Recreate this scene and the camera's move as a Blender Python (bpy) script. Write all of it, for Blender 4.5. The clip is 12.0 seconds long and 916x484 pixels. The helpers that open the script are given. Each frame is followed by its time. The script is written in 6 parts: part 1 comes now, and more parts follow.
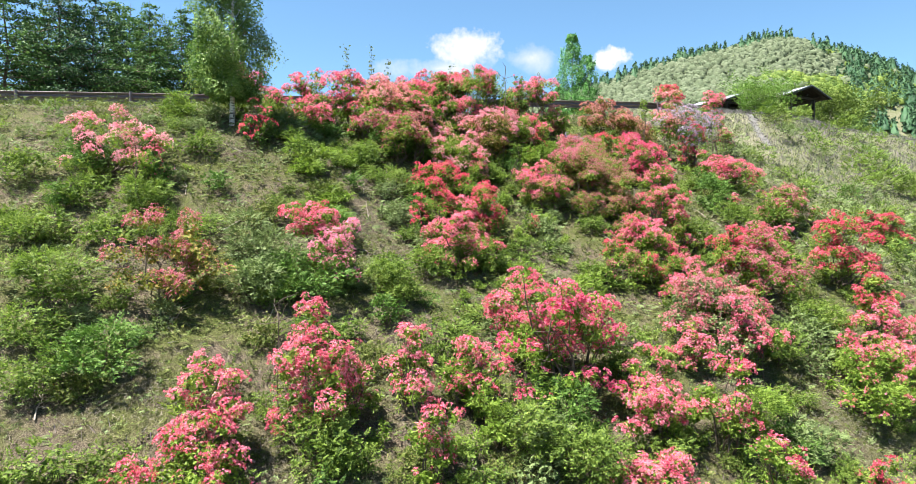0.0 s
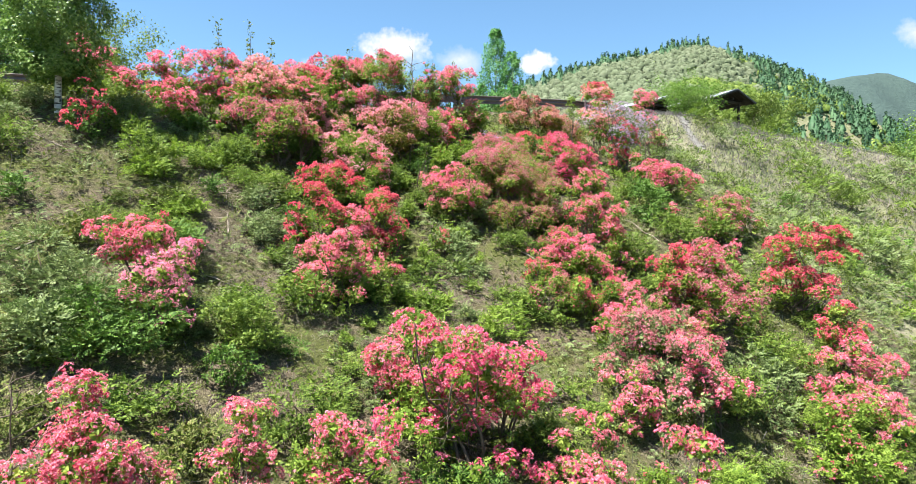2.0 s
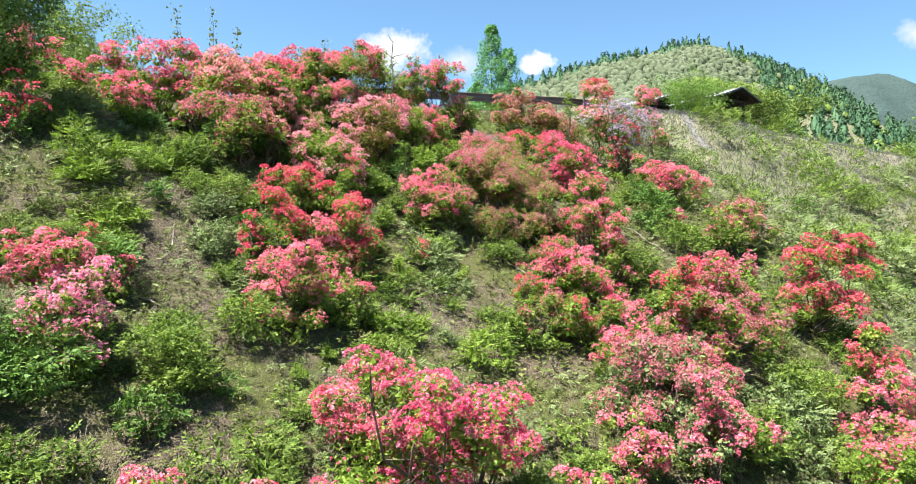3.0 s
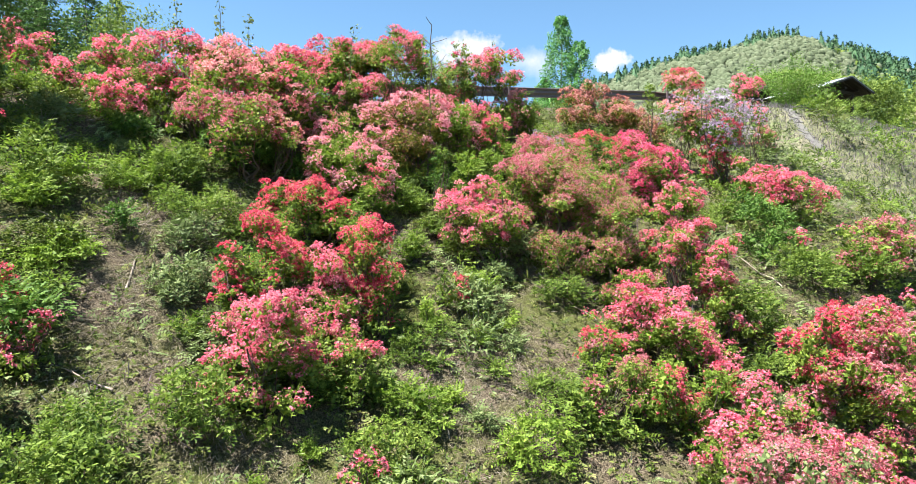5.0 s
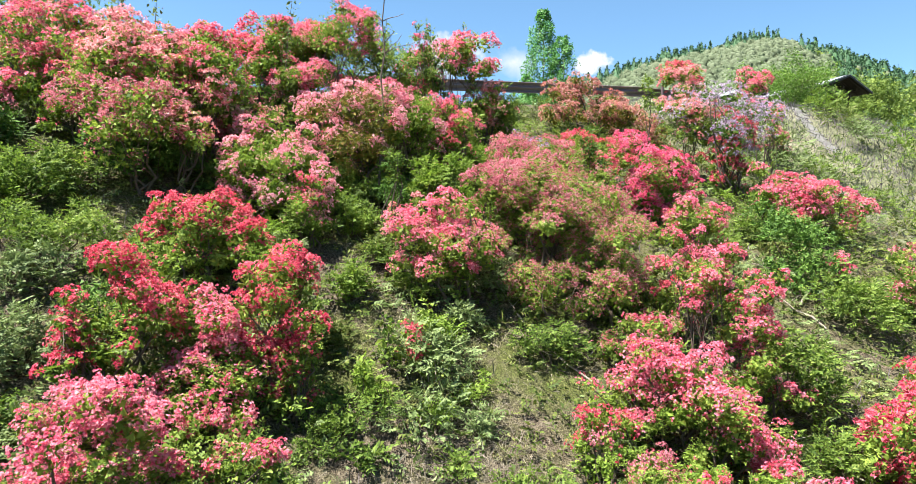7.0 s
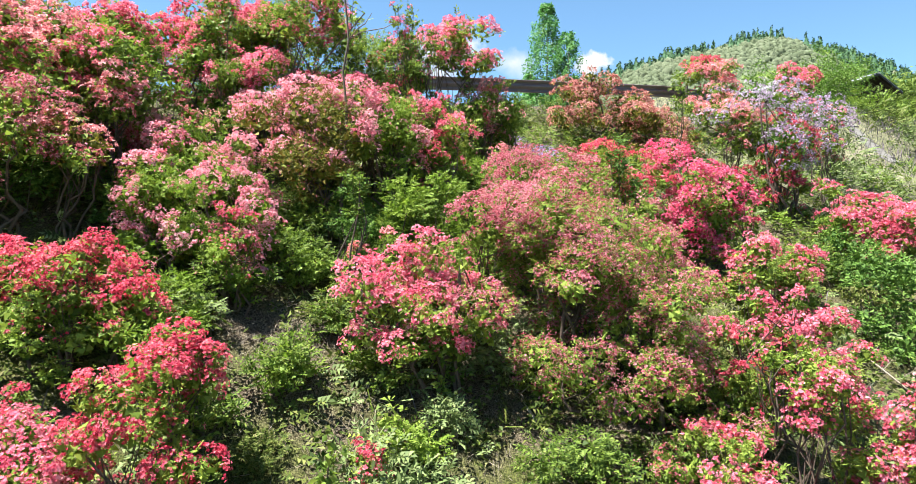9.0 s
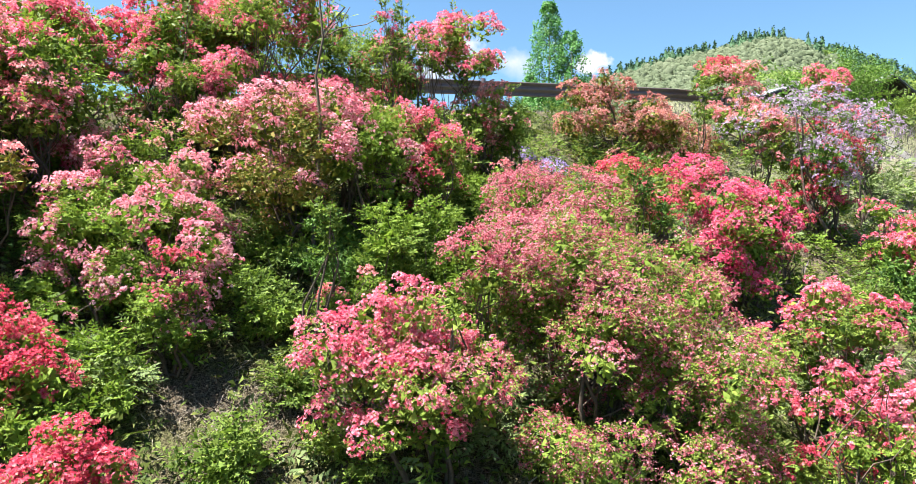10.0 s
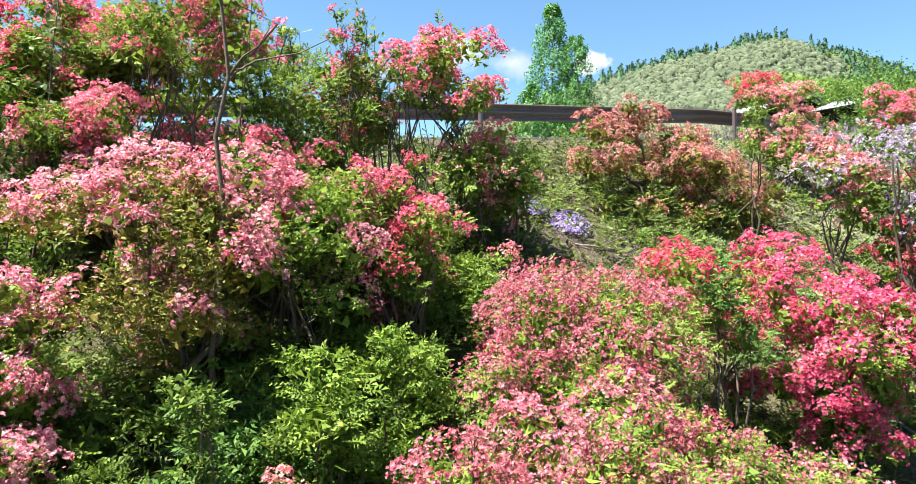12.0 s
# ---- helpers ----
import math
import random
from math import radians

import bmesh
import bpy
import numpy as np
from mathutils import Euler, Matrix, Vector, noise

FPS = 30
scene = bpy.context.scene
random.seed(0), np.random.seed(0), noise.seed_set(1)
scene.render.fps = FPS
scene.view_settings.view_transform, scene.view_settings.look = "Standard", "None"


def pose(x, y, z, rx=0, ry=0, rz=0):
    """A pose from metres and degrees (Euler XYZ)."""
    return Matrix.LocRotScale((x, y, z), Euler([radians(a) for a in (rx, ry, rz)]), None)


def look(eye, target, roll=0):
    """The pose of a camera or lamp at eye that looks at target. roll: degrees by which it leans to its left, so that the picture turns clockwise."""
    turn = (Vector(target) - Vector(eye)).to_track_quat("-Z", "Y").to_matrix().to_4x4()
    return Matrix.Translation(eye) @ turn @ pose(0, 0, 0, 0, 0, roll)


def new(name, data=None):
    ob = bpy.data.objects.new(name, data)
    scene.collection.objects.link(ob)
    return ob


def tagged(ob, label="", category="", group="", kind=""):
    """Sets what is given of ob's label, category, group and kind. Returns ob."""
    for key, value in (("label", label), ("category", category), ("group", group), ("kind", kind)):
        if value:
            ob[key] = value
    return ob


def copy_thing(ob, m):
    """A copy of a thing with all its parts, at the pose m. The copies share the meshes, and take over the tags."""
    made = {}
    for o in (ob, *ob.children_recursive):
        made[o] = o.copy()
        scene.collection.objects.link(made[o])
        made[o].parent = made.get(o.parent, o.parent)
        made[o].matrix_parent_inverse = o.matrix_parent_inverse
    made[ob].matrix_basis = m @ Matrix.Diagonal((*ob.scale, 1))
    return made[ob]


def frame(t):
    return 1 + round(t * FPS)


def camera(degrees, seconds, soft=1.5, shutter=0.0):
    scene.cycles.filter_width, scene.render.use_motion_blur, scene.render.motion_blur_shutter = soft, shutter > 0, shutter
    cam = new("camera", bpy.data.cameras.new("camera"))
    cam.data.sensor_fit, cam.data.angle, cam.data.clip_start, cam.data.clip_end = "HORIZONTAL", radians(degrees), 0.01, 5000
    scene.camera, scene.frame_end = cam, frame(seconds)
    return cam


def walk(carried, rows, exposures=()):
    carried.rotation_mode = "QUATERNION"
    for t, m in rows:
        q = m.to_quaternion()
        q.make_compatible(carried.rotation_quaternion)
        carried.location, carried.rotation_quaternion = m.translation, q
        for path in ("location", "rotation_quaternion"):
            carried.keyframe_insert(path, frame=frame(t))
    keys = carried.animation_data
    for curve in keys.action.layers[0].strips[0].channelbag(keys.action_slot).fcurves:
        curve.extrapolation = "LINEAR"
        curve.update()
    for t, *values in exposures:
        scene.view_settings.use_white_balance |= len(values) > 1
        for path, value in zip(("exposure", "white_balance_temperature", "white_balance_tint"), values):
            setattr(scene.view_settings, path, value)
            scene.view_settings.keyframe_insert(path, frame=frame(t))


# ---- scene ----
cam = camera(70.1, 12.0, soft=0.7)
EYE = 10.0
ROWS = [
    (0.0, 0.000, 0.000, 0.000, -0.00, -0.19, 0.02), (0.5, 0.188, 1.011, 0.137, -1.09, -0.10, 0.04),
    (1.0, 0.413, 2.027, 0.270, -3.66, -0.13, 0.03), (1.5, 0.694, 3.039, 0.397, -5.39, -0.14, 0.06),
    (2.0, 1.018, 4.041, 0.518, -6.28, -0.12, 0.03), (2.5, 1.363, 5.030, 0.654, -6.31, -0.12, 0.03),
    (3.0, 1.710, 6.013, 0.810, -6.29, -0.09, 0.01), (5.0, 2.601, 9.858, 1.483, 0.03, 0.03, -0.05),
    (5.5, 2.690, 10.700, 1.607, -0.48, 0.05, -0.04), (6.0, 2.794, 11.519, 1.727, -1.27, 0.04, -0.04),
    (6.5, 2.923, 12.321, 1.859, -1.55, 0.05, -0.07), (7.0, 3.050, 13.126, 2.001, -1.56, 0.10, 0.01),
    (9.0, 3.330, 16.364, 2.729, -1.53, 0.13, 0.05), (9.5, 3.380, 17.158, 2.957, -1.55, 0.10, 0.00),
    (10.0, 3.434, 17.942, 3.212, -1.57, 0.09, -0.03), (10.5, 3.495, 18.711, 3.499, -1.62, 0.07, -0.10),
    (11.0, 3.549, 19.464, 3.809, -1.64, 0.06, -0.05), (11.5, 3.606, 20.192, 4.129, -1.67, 0.07, -0.07),
    (12.0, 3.672, 20.900, 4.457, -1.67, 0.10, -0.13),
]
walk(cam, [(t, pose(x, y, EYE + z, 90 + pitch, roll, yaw)) for t, x, y, z, yaw, pitch, roll in ROWS],
     exposures=[(0.0, 2.38), (12.0, 2.44)])

# ---- sky and sun ----
SUN_ELEVATION, SUN_AZIMUTH = radians(68), radians(-108)  # azimuth from +y towards +x
world = bpy.data.worlds.new("sky")
scene.world = world
world.use_nodes = True
nt = world.node_tree
sky = nt.nodes.new("ShaderNodeTexSky")
sky.sky_type, sky.sun_disc = "NISHITA", False
sky.sun_elevation, sky.sun_rotation = SUN_ELEVATION, SUN_AZIMUTH
sky.air_density, sky.dust_density, sky.ozone_density, sky.altitude = 1.0, 0.35, 1.0, 900
background = nt.nodes["Background"]
background.inputs["Strength"].default_value = 0.0365


def world_node(kind, *links, **settings):
    """A node of the sky's tree; links are sockets or numbers for its inputs in order."""
    n = nt.nodes.new(kind)
    for key, value in settings.items():
        setattr(n, key, value)
    for i, link in enumerate(links):
        if link is None:
            continue
        if isinstance(link, (int, float, tuple)):
            n.inputs[i].default_value = link
        else:
            nt.links.new(link, n.inputs[i])
    return n


def sky_math(op, a, b=0.0, c=0.0):
    return world_node("ShaderNodeMath", a, b, c, operation=op).outputs[0]


way = world_node("ShaderNodeTexCoord").outputs["Generated"]
parts = world_node("ShaderNodeSeparateXYZ", way)
ahead = sky_math("MAXIMUM", parts.outputs["Y"], 0.05)
east, above = sky_math("DIVIDE", parts.outputs["X"], ahead), sky_math("DIVIDE", parts.outputs["Z"], ahead)
puffs = world_node("ShaderNodeTexNoise", way, None, 22.0, 7.0, 0.62).outputs[0]
cover = None
# east, above, half width, half height: three small cumulus clouds and two wisps
for cx, cy, wide, tall, firm in ((0.012, 0.293, 0.064, 0.033, 7.0), (0.115, 0.278, 0.045, 0.030, 2.6), (0.239, 0.281, 0.030, 0.022, 12.0),
                                 (-0.03, 0.262, 0.10, 0.02, 3.0), (0.90, 0.345, 0.06, 0.03, 4.0)):
    dx = sky_math("DIVIDE", sky_math("SUBTRACT", east, cx), wide)
    dy = sky_math("DIVIDE", sky_math("SUBTRACT", above, cy), tall)
    away = sky_math("SQRT", sky_math("ADD", sky_math("MULTIPLY", dx, dx), sky_math("MULTIPLY", dy, dy)))
    edge = sky_math("SUBTRACT", sky_math("MULTIPLY_ADD", puffs, 2.2, -0.2), away)
    one = world_node("ShaderNodeClamp", sky_math("MULTIPLY", edge, firm * 0.3)).outputs[0]
    one = sky_math("MULTIPLY", one, sky_math("GREATER_THAN", parts.outputs["Y"], 0.1))
    cover = one if cover is None else sky_math("MAXIMUM", cover, one)
bright = world_node("ShaderNodeMix", cover, data_type="RGBA")
tint = world_node("ShaderNodeMix", 1.0, data_type="RGBA", blend_type="MULTIPLY")
nt.links.new(sky.outputs[0], tint.inputs[6])
tint.inputs[7].default_value = (0.92, 1.17, 1.22, 1)
nt.links.new(tint.outputs[2], bright.inputs[6])
bright.inputs[7].default_value = (5.6, 5.8, 6.0, 1)
nt.links.new(bright.outputs[2], background.inputs["Color"])

sun = new("sun", bpy.data.lights.new("sun", "SUN"))
sun.data.energy, sun.data.angle, sun.data.color = 4.95, radians(0.53), (1.0, 0.96, 0.90)
sun_way = Vector((math.sin(SUN_AZIMUTH) * math.cos(SUN_ELEVATION), math.cos(SUN_AZIMUTH) * math.cos(SUN_ELEVATION), math.sin(SUN_ELEVATION)))
sun.matrix_world = look(sun_way * 60, (0, 0, 0))

# ---- materials ----
def material(name, rough=0.7, spec=0.3):
    mat = bpy.data.materials.new(name)
    mat.use_nodes = True
    shader = mat.node_tree.nodes["Principled BSDF"]
    shader.inputs["Roughness"].default_value = rough
    shader.inputs["Specular IOR Level"].default_value = spec
    return mat, mat.node_tree, shader


def ramp(tree, source, stops):
    node = tree.nodes.new("ShaderNodeValToRGB")
    while len(node.color_ramp.elements) < len(stops):
        node.color_ramp.elements.new(0.5)
    for element, (at, colour) in zip(node.color_ramp.elements, stops):
        element.position, element.color = at, (*colour, 1)
    tree.links.new(source, node.inputs[0])
    return node.outputs[0]


def noise_of(tree, scale, detail=4.0, rough=0.6):
    place = tree.nodes.new("ShaderNodeNewGeometry")
    node = tree.nodes.new("ShaderNodeTexNoise")
    node.inputs["Scale"].default_value, node.inputs["Detail"].default_value, node.inputs["Roughness"].default_value = scale, detail, rough
    tree.links.new(place.outputs["Position"], node.inputs["Vector"])
    return node.outputs[0]


def blended(tree, a, b, factor, mode="MIX"):
    node = tree.nodes.new("ShaderNodeMix")
    node.data_type, node.blend_type = "RGBA", mode
    for socket, value in ((node.inputs[0], factor), (node.inputs[6], a), (node.inputs[7], b)):
        if isinstance(value, (int, float)):
            socket.default_value = value
        elif isinstance(value, tuple):
            socket.default_value = (*value, 1)
        else:
            tree.links.new(value, socket)
    return node.outputs[2]


def bumped(tree, shader, source, strength, distance):
    node = tree.nodes.new("ShaderNodeBump")
    node.inputs["Strength"].default_value, node.inputs["Distance"].default_value = strength, distance
    tree.links.new(source, node.inputs["Height"])
    tree.links.new(node.outputs[0], shader.inputs["Normal"])


def petals_or_leaves(name, stops, glow=0.35, rough=0.6, patch=1.2, spec=0.15):
    """Thin leaves or petals that let some light through; each one has its own tone, and tones drift from patch to patch."""
    mat, tree, shader = material(name, rough, spec)
    own = tree.nodes.new("ShaderNodeNewGeometry").outputs["Random Per Island"]
    drift = noise_of(tree, patch, 3.0)
    mixed = tree.nodes.new("ShaderNodeMath")
    mixed.operation = "MULTIPLY_ADD"
    tree.links.new(drift, mixed.inputs[0])
    mixed.inputs[1].default_value = 1.3
    shifted = tree.nodes.new("ShaderNodeMath")
    shifted.operation = "MULTIPLY_ADD"
    tree.links.new(own, shifted.inputs[0])
    shifted.inputs[1].default_value, shifted.inputs[2].default_value = 0.85, -0.58
    tree.links.new(shifted.outputs[0], mixed.inputs[2])
    colour = ramp(tree, mixed.outputs[0], stops)
    tree.links.new(colour, shader.inputs["Base Color"])
    through_light = tree.nodes.new("ShaderNodeBsdfTranslucent")
    deeper = tree.nodes.new("ShaderNodeGamma")
    deeper.inputs[1].default_value = 1.18
    tree.links.new(colour, deeper.inputs[0])
    tree.links.new(deeper.outputs[0], through_light.inputs["Color"])
    both = tree.nodes.new("ShaderNodeMixShader")
    both.inputs[0].default_value = glow
    tree.links.new(shader.outputs[0], both.inputs[1])
    tree.links.new(through_light.outputs[0], both.inputs[2])
    tree.links.new(both.outputs[0], tree.nodes["Material Output"].inputs["Surface"])
    return mat


def solid(name, dark, light, scale=6.0, rough=0.8, bump=0.3, depth=0.02, metal=0.0, spec=0.3):
    """A solid surface with grain and stains at two scales."""
    mat, tree, shader = material(name, rough, spec)
    fine, coarse = noise_of(tree, scale * 6, 5.0), noise_of(tree, scale, 4.0)
    colour = blended(tree, ramp(tree, coarse, ((0.3, dark), (0.7, light))), ramp(tree, fine, ((0.35, dark), (0.65, light))), 0.4)
    tree.links.new(colour, shader.inputs["Base Color"])
    shader.inputs["Metallic"].default_value = metal
    bumped(tree, shader, fine, bump, depth)
    return mat


CORAL = petals_or_leaves("coral_petals", ((0.05, (0.407, 0.0415, 0.0715)), (0.42, (0.611, 0.129, 0.194)), (0.75, (0.672, 0.235, 0.318)), (1.0, (0.71, 0.32, 0.404))), 0.5, patch=2.2)
SALMON = petals_or_leaves("salmon_petals", ((0.05, (0.449, 0.0951, 0.112)), (0.42, (0.622, 0.232, 0.249)), (0.75, (0.674, 0.357, 0.362)), (1.0, (0.712, 0.427, 0.423))), 0.5, patch=2.2)
BLUSH = petals_or_leaves("blush_petals", ((0.05, (0.464, 0.0941, 0.142)), (0.42, (0.629, 0.243, 0.299)), (0.75, (0.682, 0.37, 0.423)), (1.0, (0.712, 0.427, 0.457))), 0.5, patch=2.2)
PINK = petals_or_leaves("pink_petals", ((0.05, (0.478, 0.0482, 0.106)), (0.42, (0.644, 0.154, 0.229)), (0.75, (0.686, 0.268, 0.336)), (1.0, (0.716, 0.351, 0.394))), 0.5, patch=2.2)
ROSE = petals_or_leaves("rose_petals", ((0.05, (0.588, 0.127, 0.23)), (0.42, (0.666, 0.233, 0.342)), (0.75, (0.696, 0.326, 0.428)), (1.0, (0.715, 0.339, 0.423))), 0.5, patch=2.2)
MAGENTA = petals_or_leaves("magenta_petals", ((0.05, (0.436, 0.0276, 0.0888)), (0.42, (0.623, 0.0918, 0.191)), (0.75, (0.675, 0.189, 0.297)), (1.0, (0.716, 0.311, 0.37))), 0.5, patch=2.2)
CRIMSON = petals_or_leaves("crimson_petals", ((0.05, (0.339, 0.0217, 0.0489)), (0.42, (0.562, 0.0664, 0.122)), (0.75, (0.647, 0.15, 0.204)), (1.0, (0.7, 0.272, 0.287))), 0.5, patch=2.2)
DUSTY = petals_or_leaves("dusty_petals", ((0.05, (0.276, 0.0443, 0.0628)), (0.42, (0.436, 0.118, 0.153)), (0.75, (0.531, 0.23, 0.268)), (1.0, (0.596, 0.291, 0.337))), 0.5, patch=2.2)
RUSSET = petals_or_leaves("russet_petals", ((0.05, (0.304, 0.0854, 0.0742)), (0.42, (0.446, 0.177, 0.155)), (0.75, (0.526, 0.275, 0.242)), (1.0, (0.587, 0.39, 0.351))), 0.5, patch=2.2)
LILAC = petals_or_leaves("lilac_petals", ((0.05, (0.263, 0.177, 0.277)), (0.45, (0.336, 0.258, 0.365)), (0.8, (0.409, 0.333, 0.436)), (1.0, (0.468, 0.401, 0.491))), 0.3)
VIOLET = petals_or_leaves("violet_petals", ((0.05, (0.238, 0.14, 0.42)), (0.5, (0.35, 0.252, 0.532)), (1.0, (0.462, 0.378, 0.602))), 0.3)
LEAF = petals_or_leaves("shrub_leaves", ((0.05, (0.0423, 0.0787, 0.0138)), (0.4, (0.106, 0.167, 0.0276)), (0.75, (0.157, 0.227, 0.0394)), (1.0, (0.227, 0.287, 0.0641))), 0.44)
AZALEA_LEAF = petals_or_leaves("azalea_leaves", ((0.05, (0.0609, 0.105, 0.0174)), (0.35, (0.133, 0.201, 0.0305)), (0.7, (0.205, 0.282, 0.0458)), (1.0, (0.255, 0.323, 0.0653))), 0.44)
LEAF_DARK = petals_or_leaves("dark_leaves", ((0.05, (0.0334, 0.0748, 0.0134)), (0.5, (0.0713, 0.142, 0.0234)), (1.0, (0.128, 0.215, 0.039))), 0.28)
LEAF_LIME = petals_or_leaves("lime_leaves", ((0.05, (0.0718, 0.129, 0.0149)), (0.5, (0.148, 0.228, 0.0298)), (1.0, (0.227, 0.311, 0.0558))), 0.44)
LEAF_GREY = petals_or_leaves("grey_green_leaves", ((0.05, (0.0672, 0.0989, 0.0336)), (0.5, (0.122, 0.168, 0.0576)), (1.0, (0.189, 0.237, 0.096))), 0.28)
LEAF_BRONZE = petals_or_leaves("bronze_leaves", ((0.05, (0.0644, 0.085, 0.0127)), (0.4, (0.129, 0.156, 0.0222)), (0.8, (0.219, 0.17, 0.0382)), (1.0, (0.283, 0.198, 0.0573))), 0.28)
HERB = petals_or_leaves("ground_herbs", ((0.02, (0.0311, 0.0543, 0.00929)), (0.35, (0.0676, 0.101, 0.0171)), (0.65, (0.102, 0.134, 0.0264)), (0.85, (0.138, 0.156, 0.041)), (1.0, (0.183, 0.182, 0.0694))), 0.3, patch=0.7)
GRASS = petals_or_leaves("meadow_grass", ((0.05, (0.0592, 0.0758, 0.0528)), (0.45, (0.101, 0.107, 0.0905)), (0.75, (0.16, 0.14, 0.155)), (1.0, (0.278, 0.216, 0.271))), 0.35, 0.9, patch=0.35, spec=0.05)
STRAW = petals_or_leaves("dry_straw", ((0.05, (0.0514, 0.0412, 0.031)), (0.5, (0.13, 0.112, 0.0869)), (1.0, (0.237, 0.209, 0.167))), 0.1, 0.9)
NEEDLES = petals_or_leaves("larch_needles", ((0.05, (0.0316, 0.0696, 0.0213)), (0.5, (0.0664, 0.13, 0.0356)), (1.0, (0.114, 0.183, 0.0569))), 0.35, patch=0.4)
PINE = petals_or_leaves("pine_needles", ((0.05, (0.0187, 0.0442, 0.0198)), (0.5, (0.0382, 0.0833, 0.0324)), (1.0, (0.0723, 0.132, 0.0504))), 0.28, patch=0.4)
BIRCH_LEAF = petals_or_leaves("birch_leaves", ((0.05, (0.060, 0.120, 0.024)), (0.5, (0.130, 0.215, 0.045)), (1.0, (0.235, 0.330, 0.090))), 0.38, 0.45, patch=0.9)
POPLAR_LEAF = petals_or_leaves("poplar_leaves", ((0.05, (0.0336, 0.118, 0.021)), (0.5, (0.084, 0.227, 0.0504)), (1.0, (0.176, 0.344, 0.109))), 0.35, 0.4, patch=0.9)
# pale young leaves, with extra blue in the tones to carry slight haze
PALE_WOOD_CROWN = petals_or_leaves("silvery_hazed_leaves", ((0.05, (0.0935, 0.119, 0.0679)), (0.5, (0.117, 0.143, 0.0861)), (1.0, (0.143, 0.165, 0.106))), 0.3, 0.9, patch=0.9, spec=0.05)
BUSH_LEAF = petals_or_leaves("bush_leaves", ((0.05, (0.045, 0.100, 0.014)), (0.5, (0.095, 0.178, 0.026)), (1.0, (0.160, 0.250, 0.048))), 0.32, patch=0.9)
GREEN_WOOD_CROWN = petals_or_leaves("spring_green_leaves", ((0.05, (0.060, 0.105, 0.020)), (0.5, (0.120, 0.178, 0.034)), (1.0, (0.190, 0.245, 0.055))), 0.38, patch=0.9)
DARK_WOOD_CROWN = petals_or_leaves("forest_leaves", ((0.05, (0.0154, 0.0434, 0.021)), (0.5, (0.0315, 0.077, 0.035)), (1.0, (0.0595, 0.119, 0.0525))), 0.2, patch=0.9)
BARK = solid("brown_bark", (0.0315, 0.0224, 0.0154), (0.112, 0.084, 0.063), 8.0)
BARK_GREY = solid("grey_bark", (0.084, 0.07, 0.0595), (0.238, 0.21, 0.182), 8.0)
TWIG = solid("dead_twig", (0.112, 0.084, 0.063), (0.294, 0.259, 0.217), 9.0)
CONCRETE = solid("weathered_concrete", (0.0567, 0.0551, 0.0518), (0.13, 0.125, 0.117), 2.5, 0.95)
ASPHALT = solid("asphalt", (0.0245, 0.0245, 0.0259), (0.049, 0.049, 0.0504), 3.0, 0.9)
DARK_TIMBER = solid("dark_stained_timber", (0.0084, 0.0063, 0.0056), (0.028, 0.021, 0.0175), 5.0, 0.7)
ROOF_METAL = solid("grey_sheet_metal", (0.21, 0.224, 0.245), (0.294, 0.308, 0.329), 1.5, 0.45, 0.1, 0.01, 0.2)
RAIL_PAINT = solid("brown_rail_paint", (0.07, 0.0434, 0.0462), (0.112, 0.077, 0.0805), 2.0, 0.3, 0.06, 0.004, 0.0, 0.7)


def birch_bark():
    mat, tree, shader = material("white_birch_bark", 0.7)
    place = tree.nodes.new("ShaderNodeNewGeometry")
    squeeze = tree.nodes.new("ShaderNodeMapping")
    squeeze.inputs["Scale"].default_value = (7, 7, 26)
    tree.links.new(place.outputs["Position"], squeeze.inputs[0])
    scars = tree.nodes.new("ShaderNodeTexNoise")
    scars.inputs["Scale"].default_value = 1.0
    tree.links.new(squeeze.outputs[0], scars.inputs[0])
    colour = ramp(tree, scars.outputs[0], ((0.36, (0.035, 0.0315, 0.028)), (0.44, (0.385, 0.371, 0.35)), (0.7, (0.518, 0.504, 0.483))))
    tree.links.new(colour, shader.inputs["Base Color"])
    return mat


BIRCH_BARK = birch_bark()


